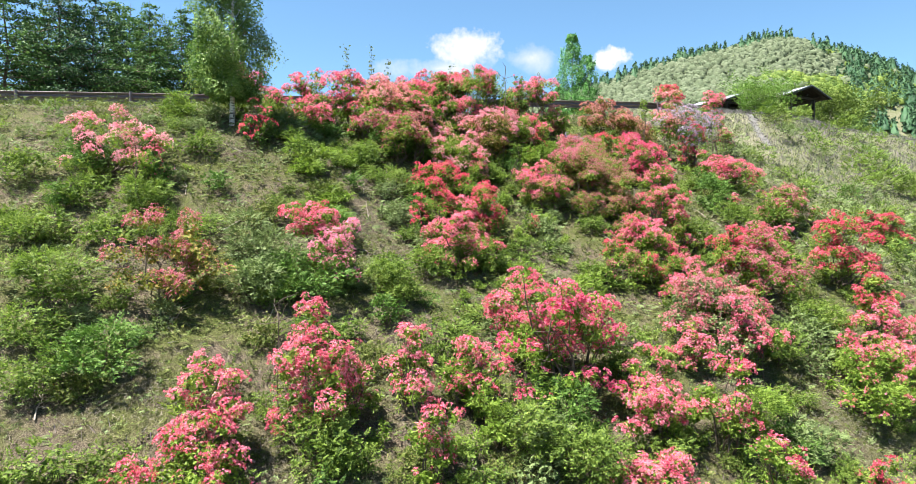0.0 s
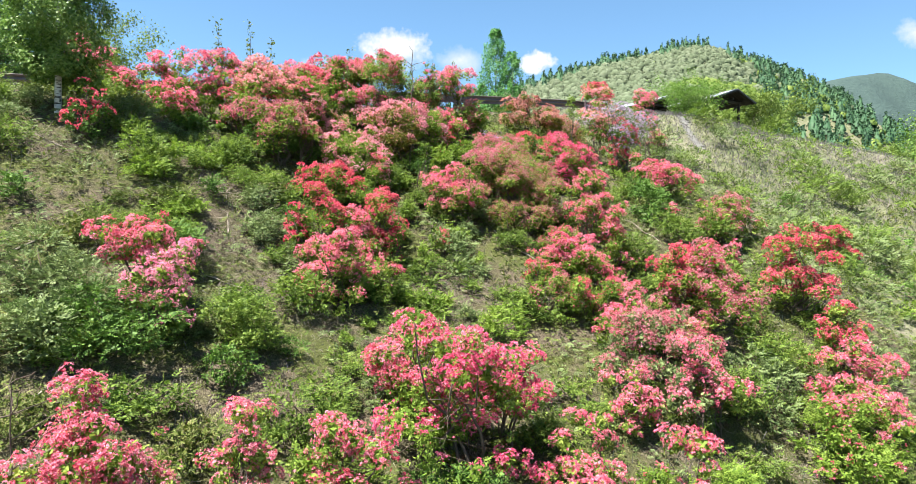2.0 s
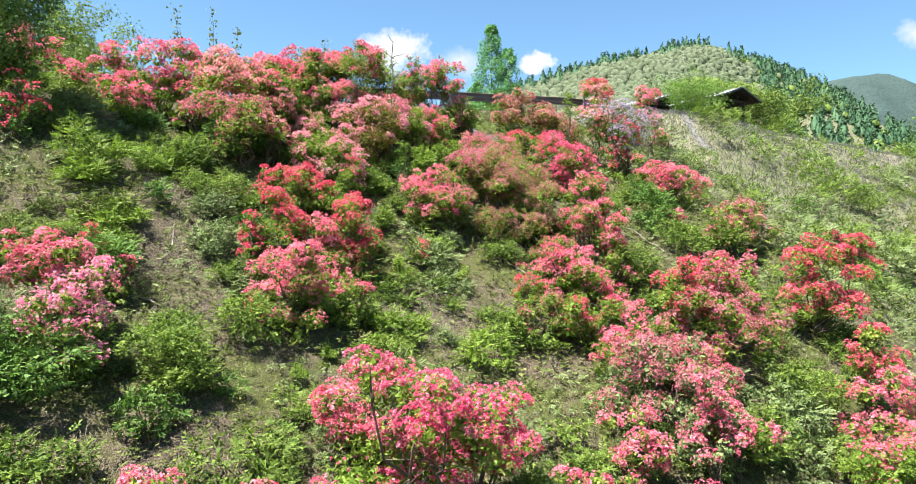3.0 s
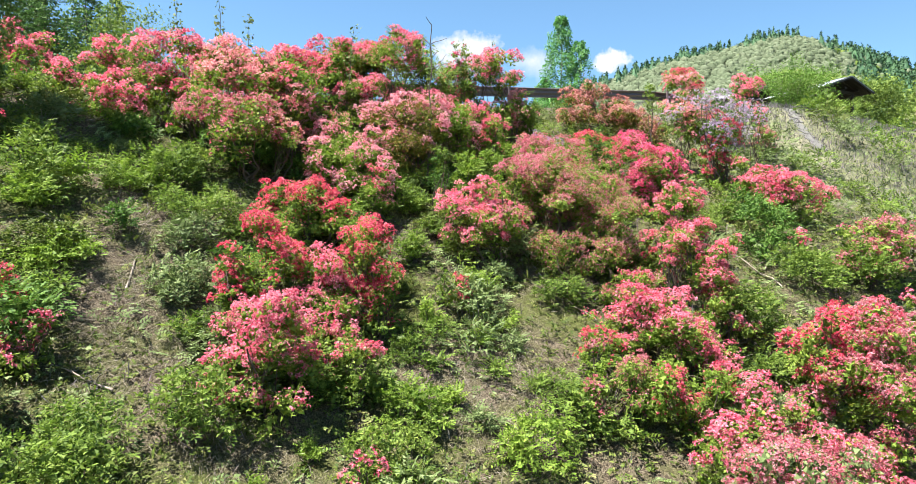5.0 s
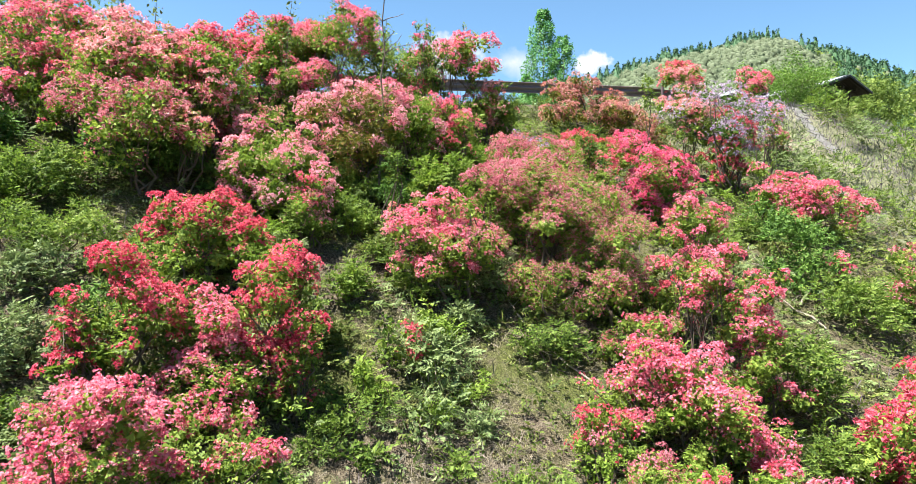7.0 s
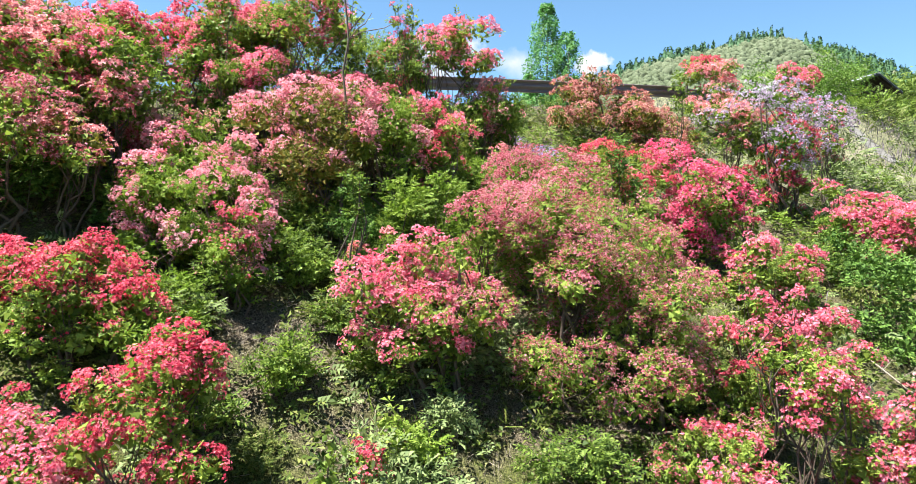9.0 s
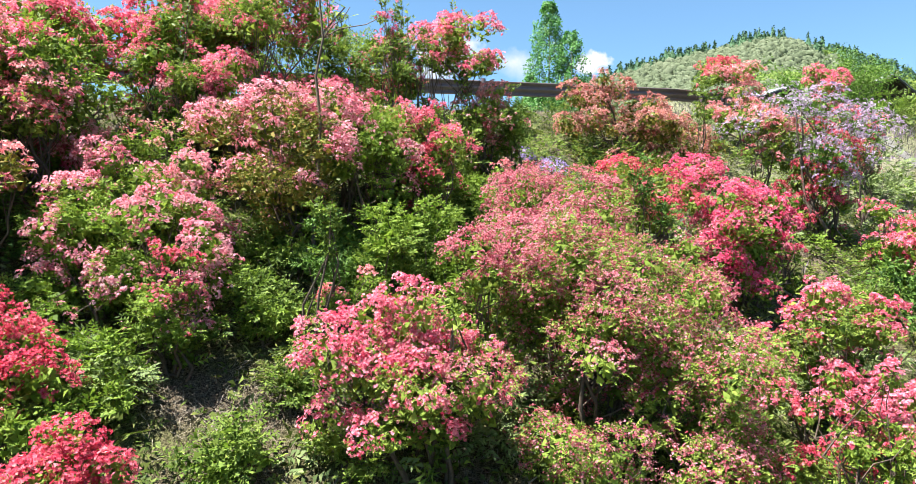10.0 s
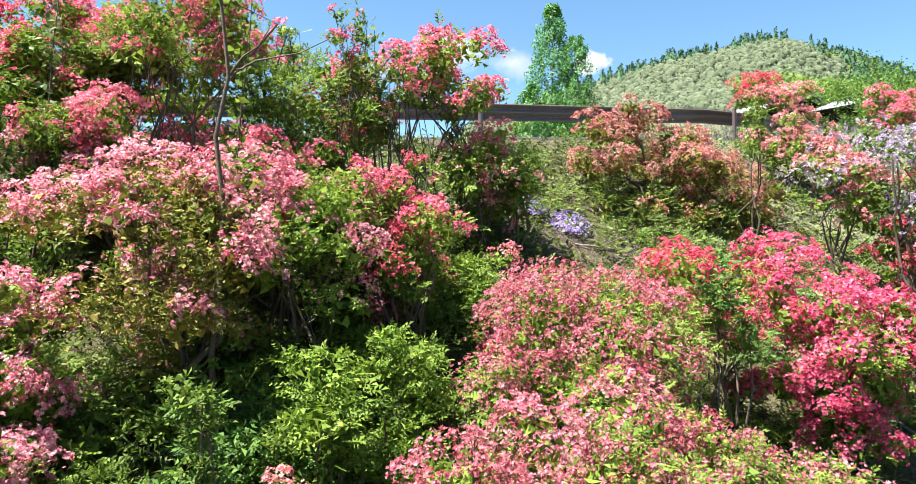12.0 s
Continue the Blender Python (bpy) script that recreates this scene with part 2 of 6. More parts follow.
def soil():
    """Matted dead grass, leaf litter and moss: mottled, in fine strands with near-black between them."""
    mat, tree, shader = material("litter_soil", 0.95, 0.1)
    place = tree.nodes.new("ShaderNodeNewGeometry")
    strands = []
    for turn, stretch in ((0.5, (110, 22, 22)), (-0.7, (22, 120, 30))):
        lie = tree.nodes.new("ShaderNodeMapping")
        lie.inputs["Rotation"].default_value, lie.inputs["Scale"].default_value = (0.4, 0.2, turn), stretch
        tree.links.new(place.outputs["Position"], lie.inputs[0])
        noise = tree.nodes.new("ShaderNodeTexNoise")
        noise.inputs["Scale"].default_value, noise.inputs["Detail"].default_value, noise.inputs["Roughness"].default_value = 1.0, 5.0, 0.7
        tree.links.new(lie.outputs[0], noise.inputs["Vector"])
        strands.append(noise.outputs[0])
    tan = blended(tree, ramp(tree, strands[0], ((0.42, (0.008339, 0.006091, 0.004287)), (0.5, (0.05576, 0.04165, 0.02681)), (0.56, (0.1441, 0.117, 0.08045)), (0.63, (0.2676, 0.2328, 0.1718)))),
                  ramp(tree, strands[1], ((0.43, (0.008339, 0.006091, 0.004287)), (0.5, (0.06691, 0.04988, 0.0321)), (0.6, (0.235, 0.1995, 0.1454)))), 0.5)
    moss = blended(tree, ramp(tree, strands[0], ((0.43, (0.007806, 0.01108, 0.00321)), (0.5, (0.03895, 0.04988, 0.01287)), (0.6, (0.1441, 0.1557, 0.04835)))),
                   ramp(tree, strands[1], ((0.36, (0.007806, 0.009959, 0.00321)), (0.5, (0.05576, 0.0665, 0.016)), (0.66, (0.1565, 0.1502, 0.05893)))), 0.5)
    where = ramp(tree, noise_of(tree, 0.6, 8.0, 0.75), ((0.42, (0, 0, 0)), (0.58, (1, 1, 1))))
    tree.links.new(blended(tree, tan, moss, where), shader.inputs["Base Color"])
    bumped(tree, shader, strands[0], 0.8, 0.05)
    return mat


SOIL = soil()


def turf():
    """Meadow turf: green mottled with bleached grass, at two scales."""
    mat, tree, shader = material("meadow_turf", 0.95, 0.05)
    fine, coarse = noise_of(tree, 9.0, 6.0, 0.75), noise_of(tree, 0.5, 6.0, 0.7)
    green = ramp(tree, fine, ((0.32, (0.0313, 0.0474, 0.0153)), (0.5, (0.078, 0.092, 0.042)), (0.68, (0.140, 0.138, 0.080))))
    pale = ramp(tree, fine, ((0.32, (0.0593, 0.0627, 0.0313)), (0.5, (0.132, 0.125, 0.084)), (0.68, (0.220, 0.196, 0.150))))
    tree.links.new(blended(tree, green, pale, ramp(tree, coarse, ((0.40, (0, 0, 0)), (0.62, (1, 1, 1))))), shader.inputs["Base Color"])
    bumped(tree, shader, fine, 0.7, 0.06)
    return mat


TURF = turf()
# blue mixed into the forest green stands in for distance haze
HAZED_FOREST = solid("hazed_forest", (0.013, 0.028, 0.027), (0.027, 0.049, 0.042), 0.02, 0.9, 0.6, 8.0)

# ---- the lie of the land ----
U, V = np.array((0.908, 0.418)), np.array((-0.418, 0.908))  # along the road, and uphill across it
RAIL_V = 30.4


def value_noise(x, y, scale, seed):
    """Smooth noise in -1..1 on a lattice of that many metres."""
    x, y = np.asarray(x, float) / scale + seed * 17.3, np.asarray(y, float) / scale + seed * 7.7
    ix, iy = np.floor(x), np.floor(y)
    fx, fy = x - ix, y - iy
    fx, fy = fx * fx * (3 - 2 * fx), fy * fy * (3 - 2 * fy)

    def corner(i, j):
        h = np.sin(i * 127.1 + j * 311.7 + seed * 74.7) * 43758.5453
        return 2 * (h - np.floor(h)) - 1

    low = corner(ix, iy) * (1 - fx) + corner(ix + 1, iy) * fx
    high = corner(ix, iy + 1) * (1 - fx) + corner(ix + 1, iy + 1) * fx
    return low * (1 - fy) + high * fy


def soft_min(a, b, k):
    h = np.clip(0.5 + 0.5 * (b - a) / k, 0, 1)
    return b * (1 - h) + a * h - k * h * (1 - h)


def road_height(u):
    return EYE + 5.1 + 0.074 * (np.clip(u, -60, 27) + 5.0)


def ground_height(x, y):
    """The embankment, the road along its crest, the spur with the shelter, the wooded hill and the valley."""
    x, y = np.asarray(x, float), np.asarray(y, float)
    u, v = x * U[0] + y * U[1], x * V[0] + y * V[1]
    bank = EYE - 10.95 - 0.2013 * x + 0.534 * y
    bank = bank + 0.9 * np.exp(-((x + 8) ** 2 + (y - 22.5) ** 2) / 30) - 0.5 * np.exp(-((x - 1.2) ** 2 + (y - 21) ** 2) / 16)
    bank = bank + 0.5 * np.exp(-((x - 12) ** 2 + (y - 24) ** 2) / 30)
    bank = bank + 0.14 * value_noise(x, y, 2.6, 1) + 0.06 * value_noise(x, y, 0.9, 2)
    bank = np.maximum(bank, -2.0 + 0.05 * (v + 5) + 0.3 * value_noise(x, y, 12, 3))
    road = road_height(u) - 0.10 * np.clip(v - 37.5, 0, 60)
    spur = EYE + 7.5 + 0.31 * np.clip(v - 30, 0, 14) - 0.012 * np.clip(u - 44, 0, 60) ** 2 - 0.5 * np.clip(u - 104, 0, 100)
    spur = spur + 0.6 * np.exp(-((x - 28.3) ** 2 + (y - 54.4) ** 2) / 9)
    side = np.clip((u - 27) / 12, 0, 1)
    top = road * (1 - side) + spur * side
    near = soft_min(bank, top, 0.8) + 0.75 * np.exp(-((x - 19.8) ** 2 + (y - 41.0) ** 2) / 22) + 0.3 * np.exp(-((x - 17) ** 2 + (y - 32) ** 2) / 40)
    away = np.hypot(x - 135, (y - 262) * np.where(y < 262, 1.4, 1.0))
    hill = EYE + 80 - 0.385 * np.sqrt(away**2 + 400) + 9.9 + 3.0 * value_noise(x, y, 40, 4) - 1.5
    hill = hill - 62 * np.clip(x / np.maximum(y, 1.0) - 0.5, 0, 0.45)
    valley = -4.0 - 0.02 * np.clip(np.hypot(x, y) - 100, 0, 900) + 2 * value_noise(x, y, 60, 5)
    far = np.maximum(hill, valley)
    blend = np.clip((np.hypot(x - 12, y - 25) - 70) / 60, 0, 1)
    blend = blend * blend * (3 - 2 * blend)
    return near * (1 - blend) + far * blend


# ---- building blocks ----
def mesh_from(name, verts, faces, mats, smooth=False, second=0):
    """A mesh from arrays; faces is an (n, k) array, of which the last `second` take the second material."""
    verts, faces = np.asarray(verts, np.float32), np.asarray(faces, np.int32)
    mesh = bpy.data.meshes.new(name)
    n, k = faces.shape
    mesh.vertices.add(len(verts))
    mesh.vertices.foreach_set("co", verts.ravel())
    mesh.loops.add(n * k)
    mesh.loops.foreach_set("vertex_index", faces.ravel())
    mesh.polygons.add(n)
    mesh.polygons.foreach_set("loop_start", np.arange(0, n * k, k, dtype=np.int32))
    mesh.update(calc_edges=True)
    if smooth:
        mesh.polygons.foreach_set("use_smooth", np.ones(n, bool))
    if second:
        mesh.polygons.foreach_set("material_index", (np.arange(n) >= n - second).astype(np.int32))
    for mat in mats if isinstance(mats, (list, tuple)) else [mats]:
        mesh.materials.append(mat)
    return mesh


def child(name, mesh, parent, label=""):
    ob = new(name, mesh)
    ob.parent = parent
    return tagged(ob, label)


def part(name, bm, mat, parent, label=""):
    """Links a bmesh as one mesh object under a thing or a part."""
    mesh = bpy.data.meshes.new(name)
    bm.to_mesh(mesh)
    bm.free()
    mesh.materials.append(mat)
    return child(name, mesh, parent, label)


def holder(name, m, label, category, group="", kind=""):
    ob = new(name)
    ob.empty_display_size = 0.2
    ob.matrix_world = m
    return tagged(ob, label, category, group, kind)


def unit(a):
    return a / np.maximum(np.linalg.norm(a, axis=-1, keepdims=True), 1e-9)


# a leaf folded along its midrib, a blade, a ragged sprig of five leaflets, and flowers; each lies in x, y with z up
LEAF_SHAPE = (np.array([(0, 0, 0), (-0.32, 0.45, 0.10), (0, 1, -0.04), (0.32, 0.45, 0.10)]), np.array([(0, 2, 1), (0, 3, 2)]))
BLADE_SHAPE = (np.array([(-0.03, 0, 0), (0.03, 0, 0), (0.016, 0.6, 0.04), (0, 1, 0.16)]), np.array([(0, 1, 2), (0, 2, 3)]))

STALK_SHAPE = (np.array([(-0.017, 0, 0), (0.017, 0, 0), (0.006, 1, 0.14)]), np.array([(0, 1, 2)]))


def petal_shape(petals, spread, lift):
    """An open flower: separate petals from one throat."""
    verts, faces = [(0, 0, 0)], []
    for i in range(petals):
        a = 6.2832 * i / petals
        for b in (a - spread, a + spread):
            verts.append((math.cos(b), math.sin(b), lift))
        faces.append((0, 2 * i + 1, 2 * i + 2))
    return np.array(verts), np.array(faces)


SCRAP_SHAPE = (np.array([(0, 0, 0), (-0.42, 0.75, 0.08), (0.38, 0.95, -0.04)]), np.array([(0, 2, 1)]))


def sprig_shape(pairs, leaf, wide):
    """A twig's leaflets in pairs along y with one at the tip, each a slim triangle."""
    verts, faces = [], []

    def leaflet(x, y, way):
        c, d = math.cos(way), math.sin(way)
        at = len(verts)
        for a, b, z in ((0, -wide * 0.5, 0.0), (leaf * 0.55, wide, 0.05), (leaf, -wide * 0.1, -0.03)):
            verts.append((x + a * d - b * c, y + a * c + b * d, z))
        faces.append((at, at + 1, at + 2))

    for k in range(pairs):
        y = 0.12 + 0.7 * k / pairs
        leaflet(0.0, y, 0.95), leaflet(0.0, y + 0.05, -0.95)
    leaflet(0.0, 0.78, 0.1)
    return np.array(verts), np.array(faces)


def whorl_shape(leaves, lift):
    """Leaves spread from one bud."""
    verts, faces = [], []
    for i in range(leaves):
        a, r = 6.2832 * i / leaves + 0.4 * (i % 2), 1.0 - 0.18 * (i % 3)
        at = len(verts)
        verts += [(0.1 * math.cos(a), 0.1 * math.sin(a), 0), (0.6 * r * math.cos(a - 0.42), 0.6 * r * math.sin(a - 0.42), lift), (r * math.cos(a + 0.12), r * math.sin(a + 0.12), lift * 0.7)]
        faces.append((at, at + 1, at + 2))
    return np.array(verts), np.array(faces)


SPRIG, WHORL = sprig_shape(3, 0.42, 0.11), whorl_shape(5, 0.3)


def inner_leaves(centres, radii, flat, rng, fill=0.72, each=44, size=0.085):
    """The close inner foliage of each bough, wrapped round its heart."""
    d = unit(rng.normal(size=(len(radii) * each, 3)))
    r = np.repeat(radii, each)
    return sprinkled(SCRAP_SHAPE, np.repeat(np.asarray(centres), each, 0) + d * (r * fill * rng.uniform(0.45, 1.1, len(r)))[:, None] * (1, 1, flat), d, np.minimum(r * 0.5, size), rng, 0.5)


def laid(shape, places, along, normals, sizes):
    """One shape at many places, its y along the given ways and its z as near the normals as can be."""
    verts, faces = shape
    n = len(places)
    along = unit(np.asarray(along, float))
    side = unit(np.cross(along, normals))
    base = np.stack([side, along, np.cross(side, along)], 1)
    sizes = np.broadcast_to(np.asarray(sizes, float), (n,))
    out = np.einsum("kj,njc->nkc", verts, base) * sizes[:, None, None] + np.asarray(places)[:, None, :]
    return out.reshape(-1, 3), (faces[None] + (np.arange(n) * len(verts))[:, None, None]).reshape(-1, faces.shape[1])


def boughs(half, count, rng, spread=0.66, small=0.26, large=0.46):
    """Hearts and radii of the boughs that make up a bush of those half widths, uneven in outline."""
    d = unit(rng.normal(size=(count, 3))) * rng.uniform(0.25, 1.0, (count, 1)) ** 0.5
    radii = np.clip(min(half[0], 1.0) * rng.uniform(small, large, count), 0.1, 0.5)
    return d * half * np.where(rng.random((count, 1)) < 0.25, spread * 1.3, spread), radii


def spray_points(centres, radii, flat, gap, rng, low=-0.55):
    """Places and outward ways of sprays over the free surface of the boughs, about `gap` metres apart."""
    places, ways = [], []
    for c, r in zip(centres, radii):
        n = max(3, int(4 * math.pi * r * r * (0.5 - 0.5 * low) * (0.4 + 0.6 * flat) / gap**2))
        d = unit(rng.normal(size=(n * 3 + 6, 3)))
        d = d[d[:, 2] > low][:n]
        places.append(c + d * r * np.array((1, 1, flat)) * rng.uniform(0.8, 1.22, (len(d), 1))), ways.append(d)
    places, ways = np.concatenate(places), np.concatenate(ways)
    keep = (ways[:, 1] < 0.3) | (rng.random(len(ways)) < 0.25)
    for c, r in zip(centres, radii):
        keep &= np.linalg.norm((places - c) / np.array((1, 1, flat)), axis=1) > r * 0.76
    return places[keep], ways[keep]


def leaf_sprays(places, ways, size, rng, fern=0.6):
    """Sprigs and whorls of leaves that stand out from the sprays."""
    n = len(places)
    is_fern = rng.random(n) < fern
    along = ways * (1, 1, 0.35) + rng.normal(size=(n, 3)) * 0.35 + (0, 0, 0.12)
    up = unit(ways * 0.5 + (0, -0.15, 0.8) + rng.normal(size=(n, 3)) * 0.3)
    sizes = rng.uniform(0.65, 1.25, n) * size
    pieces = []
    if is_fern.any():
        pieces.append(laid(SPRIG, places[is_fern], along[is_fern], up[is_fern], sizes[is_fern]))
    if (~is_fern).any():
        pieces.append(laid(WHORL, places[~is_fern], along[~is_fern], up[~is_fern] + ways[~is_fern] * 0.6, sizes[~is_fern] * 0.52))
    return pieces


STAR_FLOWER, PLAIN_FLOWER = petal_shape(3, 0.82, 0.42), petal_shape(2, 1.0, 0.4)


def sprinkled(shape, places, normals, sizes, rng, lean=0.0):
    """Verts and faces of one shape laid at many places, square to the normals, turned at random."""
    verts, faces = shape
    n = len(places)
    normals = unit(np.asarray(normals) + lean * rng.normal(size=(n, 3)))
    side = unit(np.cross(normals, rng.normal(size=(n, 3))))
    front = np.cross(normals, side)
    base = np.stack([side, front, normals], 1)
    sizes = np.broadcast_to(np.asarray(sizes, float), (n,))
    out = np.einsum("kj,njc->nkc", verts, base) * sizes[:, None, None] + np.asarray(places)[:, None, :]
    all_faces = faces[None] + (np.arange(n) * len(verts))[:, None, None]
    return out.reshape(-1, 3), all_faces.reshape(-1, faces.shape[1])


def upright(shape, places, sizes, rng, lean=0.25, up=(0, 0, 1)):
    """As sprinkled, but the shape's length stands up: blades and stalks."""
    verts, faces = shape
    n = len(places)
    tall = unit(np.asarray(up) + lean * rng.normal(size=(n, 3)))
    side = unit(np.cross(tall, rng.normal(size=(n, 3))))
    base = np.stack([side, tall, np.cross(side, tall)], 1)
    sizes = np.broadcast_to(np.asarray(sizes, float), (n,))
    out = np.einsum("kj,njc->nkc", verts, base) * sizes[:, None, None] + np.asarray(places)[:, None, :]
    return out.reshape(-1, 3), (faces[None] + (np.arange(n) * len(verts))[:, None, None]).reshape(-1, faces.shape[1])


def joined(pieces):
    verts, faces, at = [], [], 0
    for v, f in pieces:
        verts.append(v), faces.append(f + at)
        at += len(v)
    return np.concatenate(verts), np.concatenate(faces)


def limb(points, radii, sides=5):
    """A tapered, bent tube through the points, as triangles."""
    points, radii = np.asarray(points, float), np.asarray(radii, float)
    way = unit(np.gradient(points, axis=0))
    side = unit(np.cross(way, (0.31, 0.87, 0.38)))
    other = np.cross(way, side)
    angles = np.arange(sides) * 2 * math.pi / sides
    rings = points[:, None] + radii[:, None, None] * (np.cos(angles)[None, :, None] * side[:, None] + np.sin(angles)[None, :, None] * other[:, None])
    faces = []
    for i in range(len(points) - 1):
        for j in range(sides):
            a, b = i * sides + j, i * sides + (j + 1) % sides
            faces += [(a, b, b + sides), (a, b + sides, a + sides)]
    return rings.reshape(-1, 3), np.array(faces)


def bent(start, end, rng, wander=0.12, steps=5, sag=0.0):
    t = np.linspace(0, 1, steps)[:, None]
    line = np.asarray(start) * (1 - t) + np.asarray(end) * t
    reach = np.linalg.norm(np.asarray(end) - np.asarray(start))
    line[1:-1] += rng.normal(size=(steps - 2, 3)) * wander * reach * 0.4
    line[:, 2] += sag * reach * (t * (1 - t))[:, 0] * 4
    return line


# ---- ground, road and path ----
def ground_sheet():
    def nodes(low, high, step, ends, mid):
        fine = list(np.arange(low, high, step))
        after, at, s = [], high, step
        while at < ends:
            after.append(at)
            s = min(s * 1.25, mid) if at < 420 else s * 1.35
            at += s
        before, at, s = [], low, step
        while at > -ends:
            s = min(s * 1.3, mid * 2) if at > -200 else s * 1.5
            at -= s
            before.append(at)
        return np.array(before[::-1] + fine + after)

    us, vs = nodes(-22, 62, 0.6, 4000, 10.0), nodes(2, 46, 0.5, 4000, 10.0)
    gu, gv = np.meshgrid(us, vs)
    x, y = gu * U[0] + gv * V[0], gu * U[1] + gv * V[1]
    verts = np.stack([x, y, ground_height(x, y)], -1).reshape(-1, 3)
    n, m = len(us), len(vs)
    i = (np.arange(m - 1)[:, None] * n + np.arange(n - 1)[None]).reshape(-1)
    faces = np.stack([i, i + 1, i + n + 1, i + n], -1)
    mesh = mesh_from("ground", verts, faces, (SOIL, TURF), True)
    mid = verts[faces].mean(1)
    mu, mv = mid[:, 0] * U[0] + mid[:, 1] * U[1], mid[:, 0] * V[0] + mid[:, 1] * V[1]
    edge = 2.5 * value_noise(mid[:, 0], mid[:, 1], 3.0, 81) + 1.5 * value_noise(mid[:, 0], mid[:, 1], 1.0, 82)
    meadow = ((mu + edge > 25) & (mv + edge > 15)) | (mv > 31 + 0.3 * edge) | (np.hypot(mid[:, 0] - 12, mid[:, 1] - 25) > 75)
    mesh.polygons.foreach_set("material_index", meadow.astype(np.int32))
    return tagged(new("ground", mesh), "steep road embankment of leaf litter and bare earth with a meadow spur", "ground", kind="structure")


ground_sheet()


def strip_along(name, u_list, v_low, v_high, lift, thick, mat, label):
    """A slab that follows the road: left to right, with thickness."""
    verts, faces = [], []
    for u in u_list:
        for v, dz in ((v_low, lift), (v_high, lift), (v_high, lift - thick), (v_low, lift - thick)):
            p = u * U + v * V
            verts.append((p[0], p[1], float(road_height(u)) + dz))
    for i in range(len(u_list) - 1):
        a = i * 4
        for j in range(4):
            faces.append((a + j, a + (j + 1) % 4, a + 4 + (j + 1) % 4, a + 4 + j))
    return tagged(new(name, mesh_from(name, np.array(verts), np.array(faces), mat)), label, "road", kind="structure")


strip_along("road", list(np.arange(-60, 27.1, 3)), RAIL_V + 0.7, RAIL_V + 6.2, 0.06, 0.5, ASPHALT, "narrow grey asphalt mountain road behind a rail")


def guard_rail():
    """Brown W-beam rail on posts along the road's edge."""
    rail = holder("guard_rail", Matrix.Identity(4), "brown painted steel guard rail on round posts along the road", "guard rail")
    profile = [(0.00, 0.175), (0.03, 0.165), (0.035, 0.14), (-0.045, 0.10), (-0.05, 0.065), (0.03, 0.02), (0.03, -0.02), (-0.05, -0.065), (-0.045, -0.10), (0.035, -0.14), (0.03, -0.165), (0.00, -0.175)]
    profile = [(-a, b) for a, b in profile]
    inner = [(a + 0.006, b) for a, b in reversed(profile)]
    ring = profile + inner
    ring = [(a * 1.1, b * 1.12 - 0.03) for a, b in ring]
    start, span = -46.0, 4.0
    for k in range(19):
        u0, u1 = start + span * k, start + span * (k + 1) + 0.12
        verts, faces = [], []
        shift = 0.004 * (k % 2)
        for u in (u0, u1):
            for a, b in ring:
                p = u * U + (RAIL_V + a + shift) * V
                verts.append((p[0], p[1], float(road_height(u)) + 0.56 + b))
        n = len(ring)
        for j in range(n):
            faces.append((j, (j + 1) % n, n + (j + 1) % n, n + j))
        child("beam", mesh_from("beam", np.array(verts), np.array(faces), RAIL_PAINT), rail)
    for k in range(38):
        u = start + 2.0 * k + 1.0
        if k % 2:
            continue
        p = u * U + (RAIL_V - 0.12) * V
        bm = bmesh.new()
        bmesh.ops.create_cone(bm, cap_ends=True, segments=12, radius1=0.057, radius2=0.057, depth=1.5)
        bmesh.ops.bevel(bm, geom=[e for e in bm.edges if e.is_boundary], offset=0.01)
        ob = part("post", bm, RAIL_PAINT, rail)
        ob.location = (p[0], p[1], float(road_height(u)) + 0.0)


guard_rail()


def drain_path():
    """Concrete steps that run down the spur beside the shelter, each its own slab."""
    path = holder("concrete_path", Matrix.Identity(4), "narrow weathered grey concrete path down the grassy spur", "path", kind="structure")
    a, b = np.array((18.3, 40.9)), np.array((17.0, 35.9))
    slab = None
    for i in range(13):
        t = i / 12
        p = a * (1 - t) + b * t + np.array((-0.15 * math.sin(t * 3.0) + 0.05 * math.sin(i * 4.7), 0))
        z = float(ground_height(p[0], p[1]))
        tilt = math.atan2(float(ground_height(p[0], p[1] + 0.3)) - float(ground_height(p[0], p[1] - 0.3)), 0.6)
        bm = bmesh.new()
        bmesh.ops.create_cube(bm, size=1.0, matrix=Matrix.Diagonal((0.46, 0.5, 0.1, 1)))
        bmesh.ops.bevel(bm, geom=bm.edges[:], offset=0.015)
        ob = part("slab", bm, CONCRETE, path)
        ob.location, ob.rotation_euler = (p[0], p[1], z - 0.04), (tilt + 0.03 * math.sin(i * 2.1), 0.05 * math.cos(i * 1.7), 0.25 + 0.06 * math.sin(i * 3.3))


drain_path()


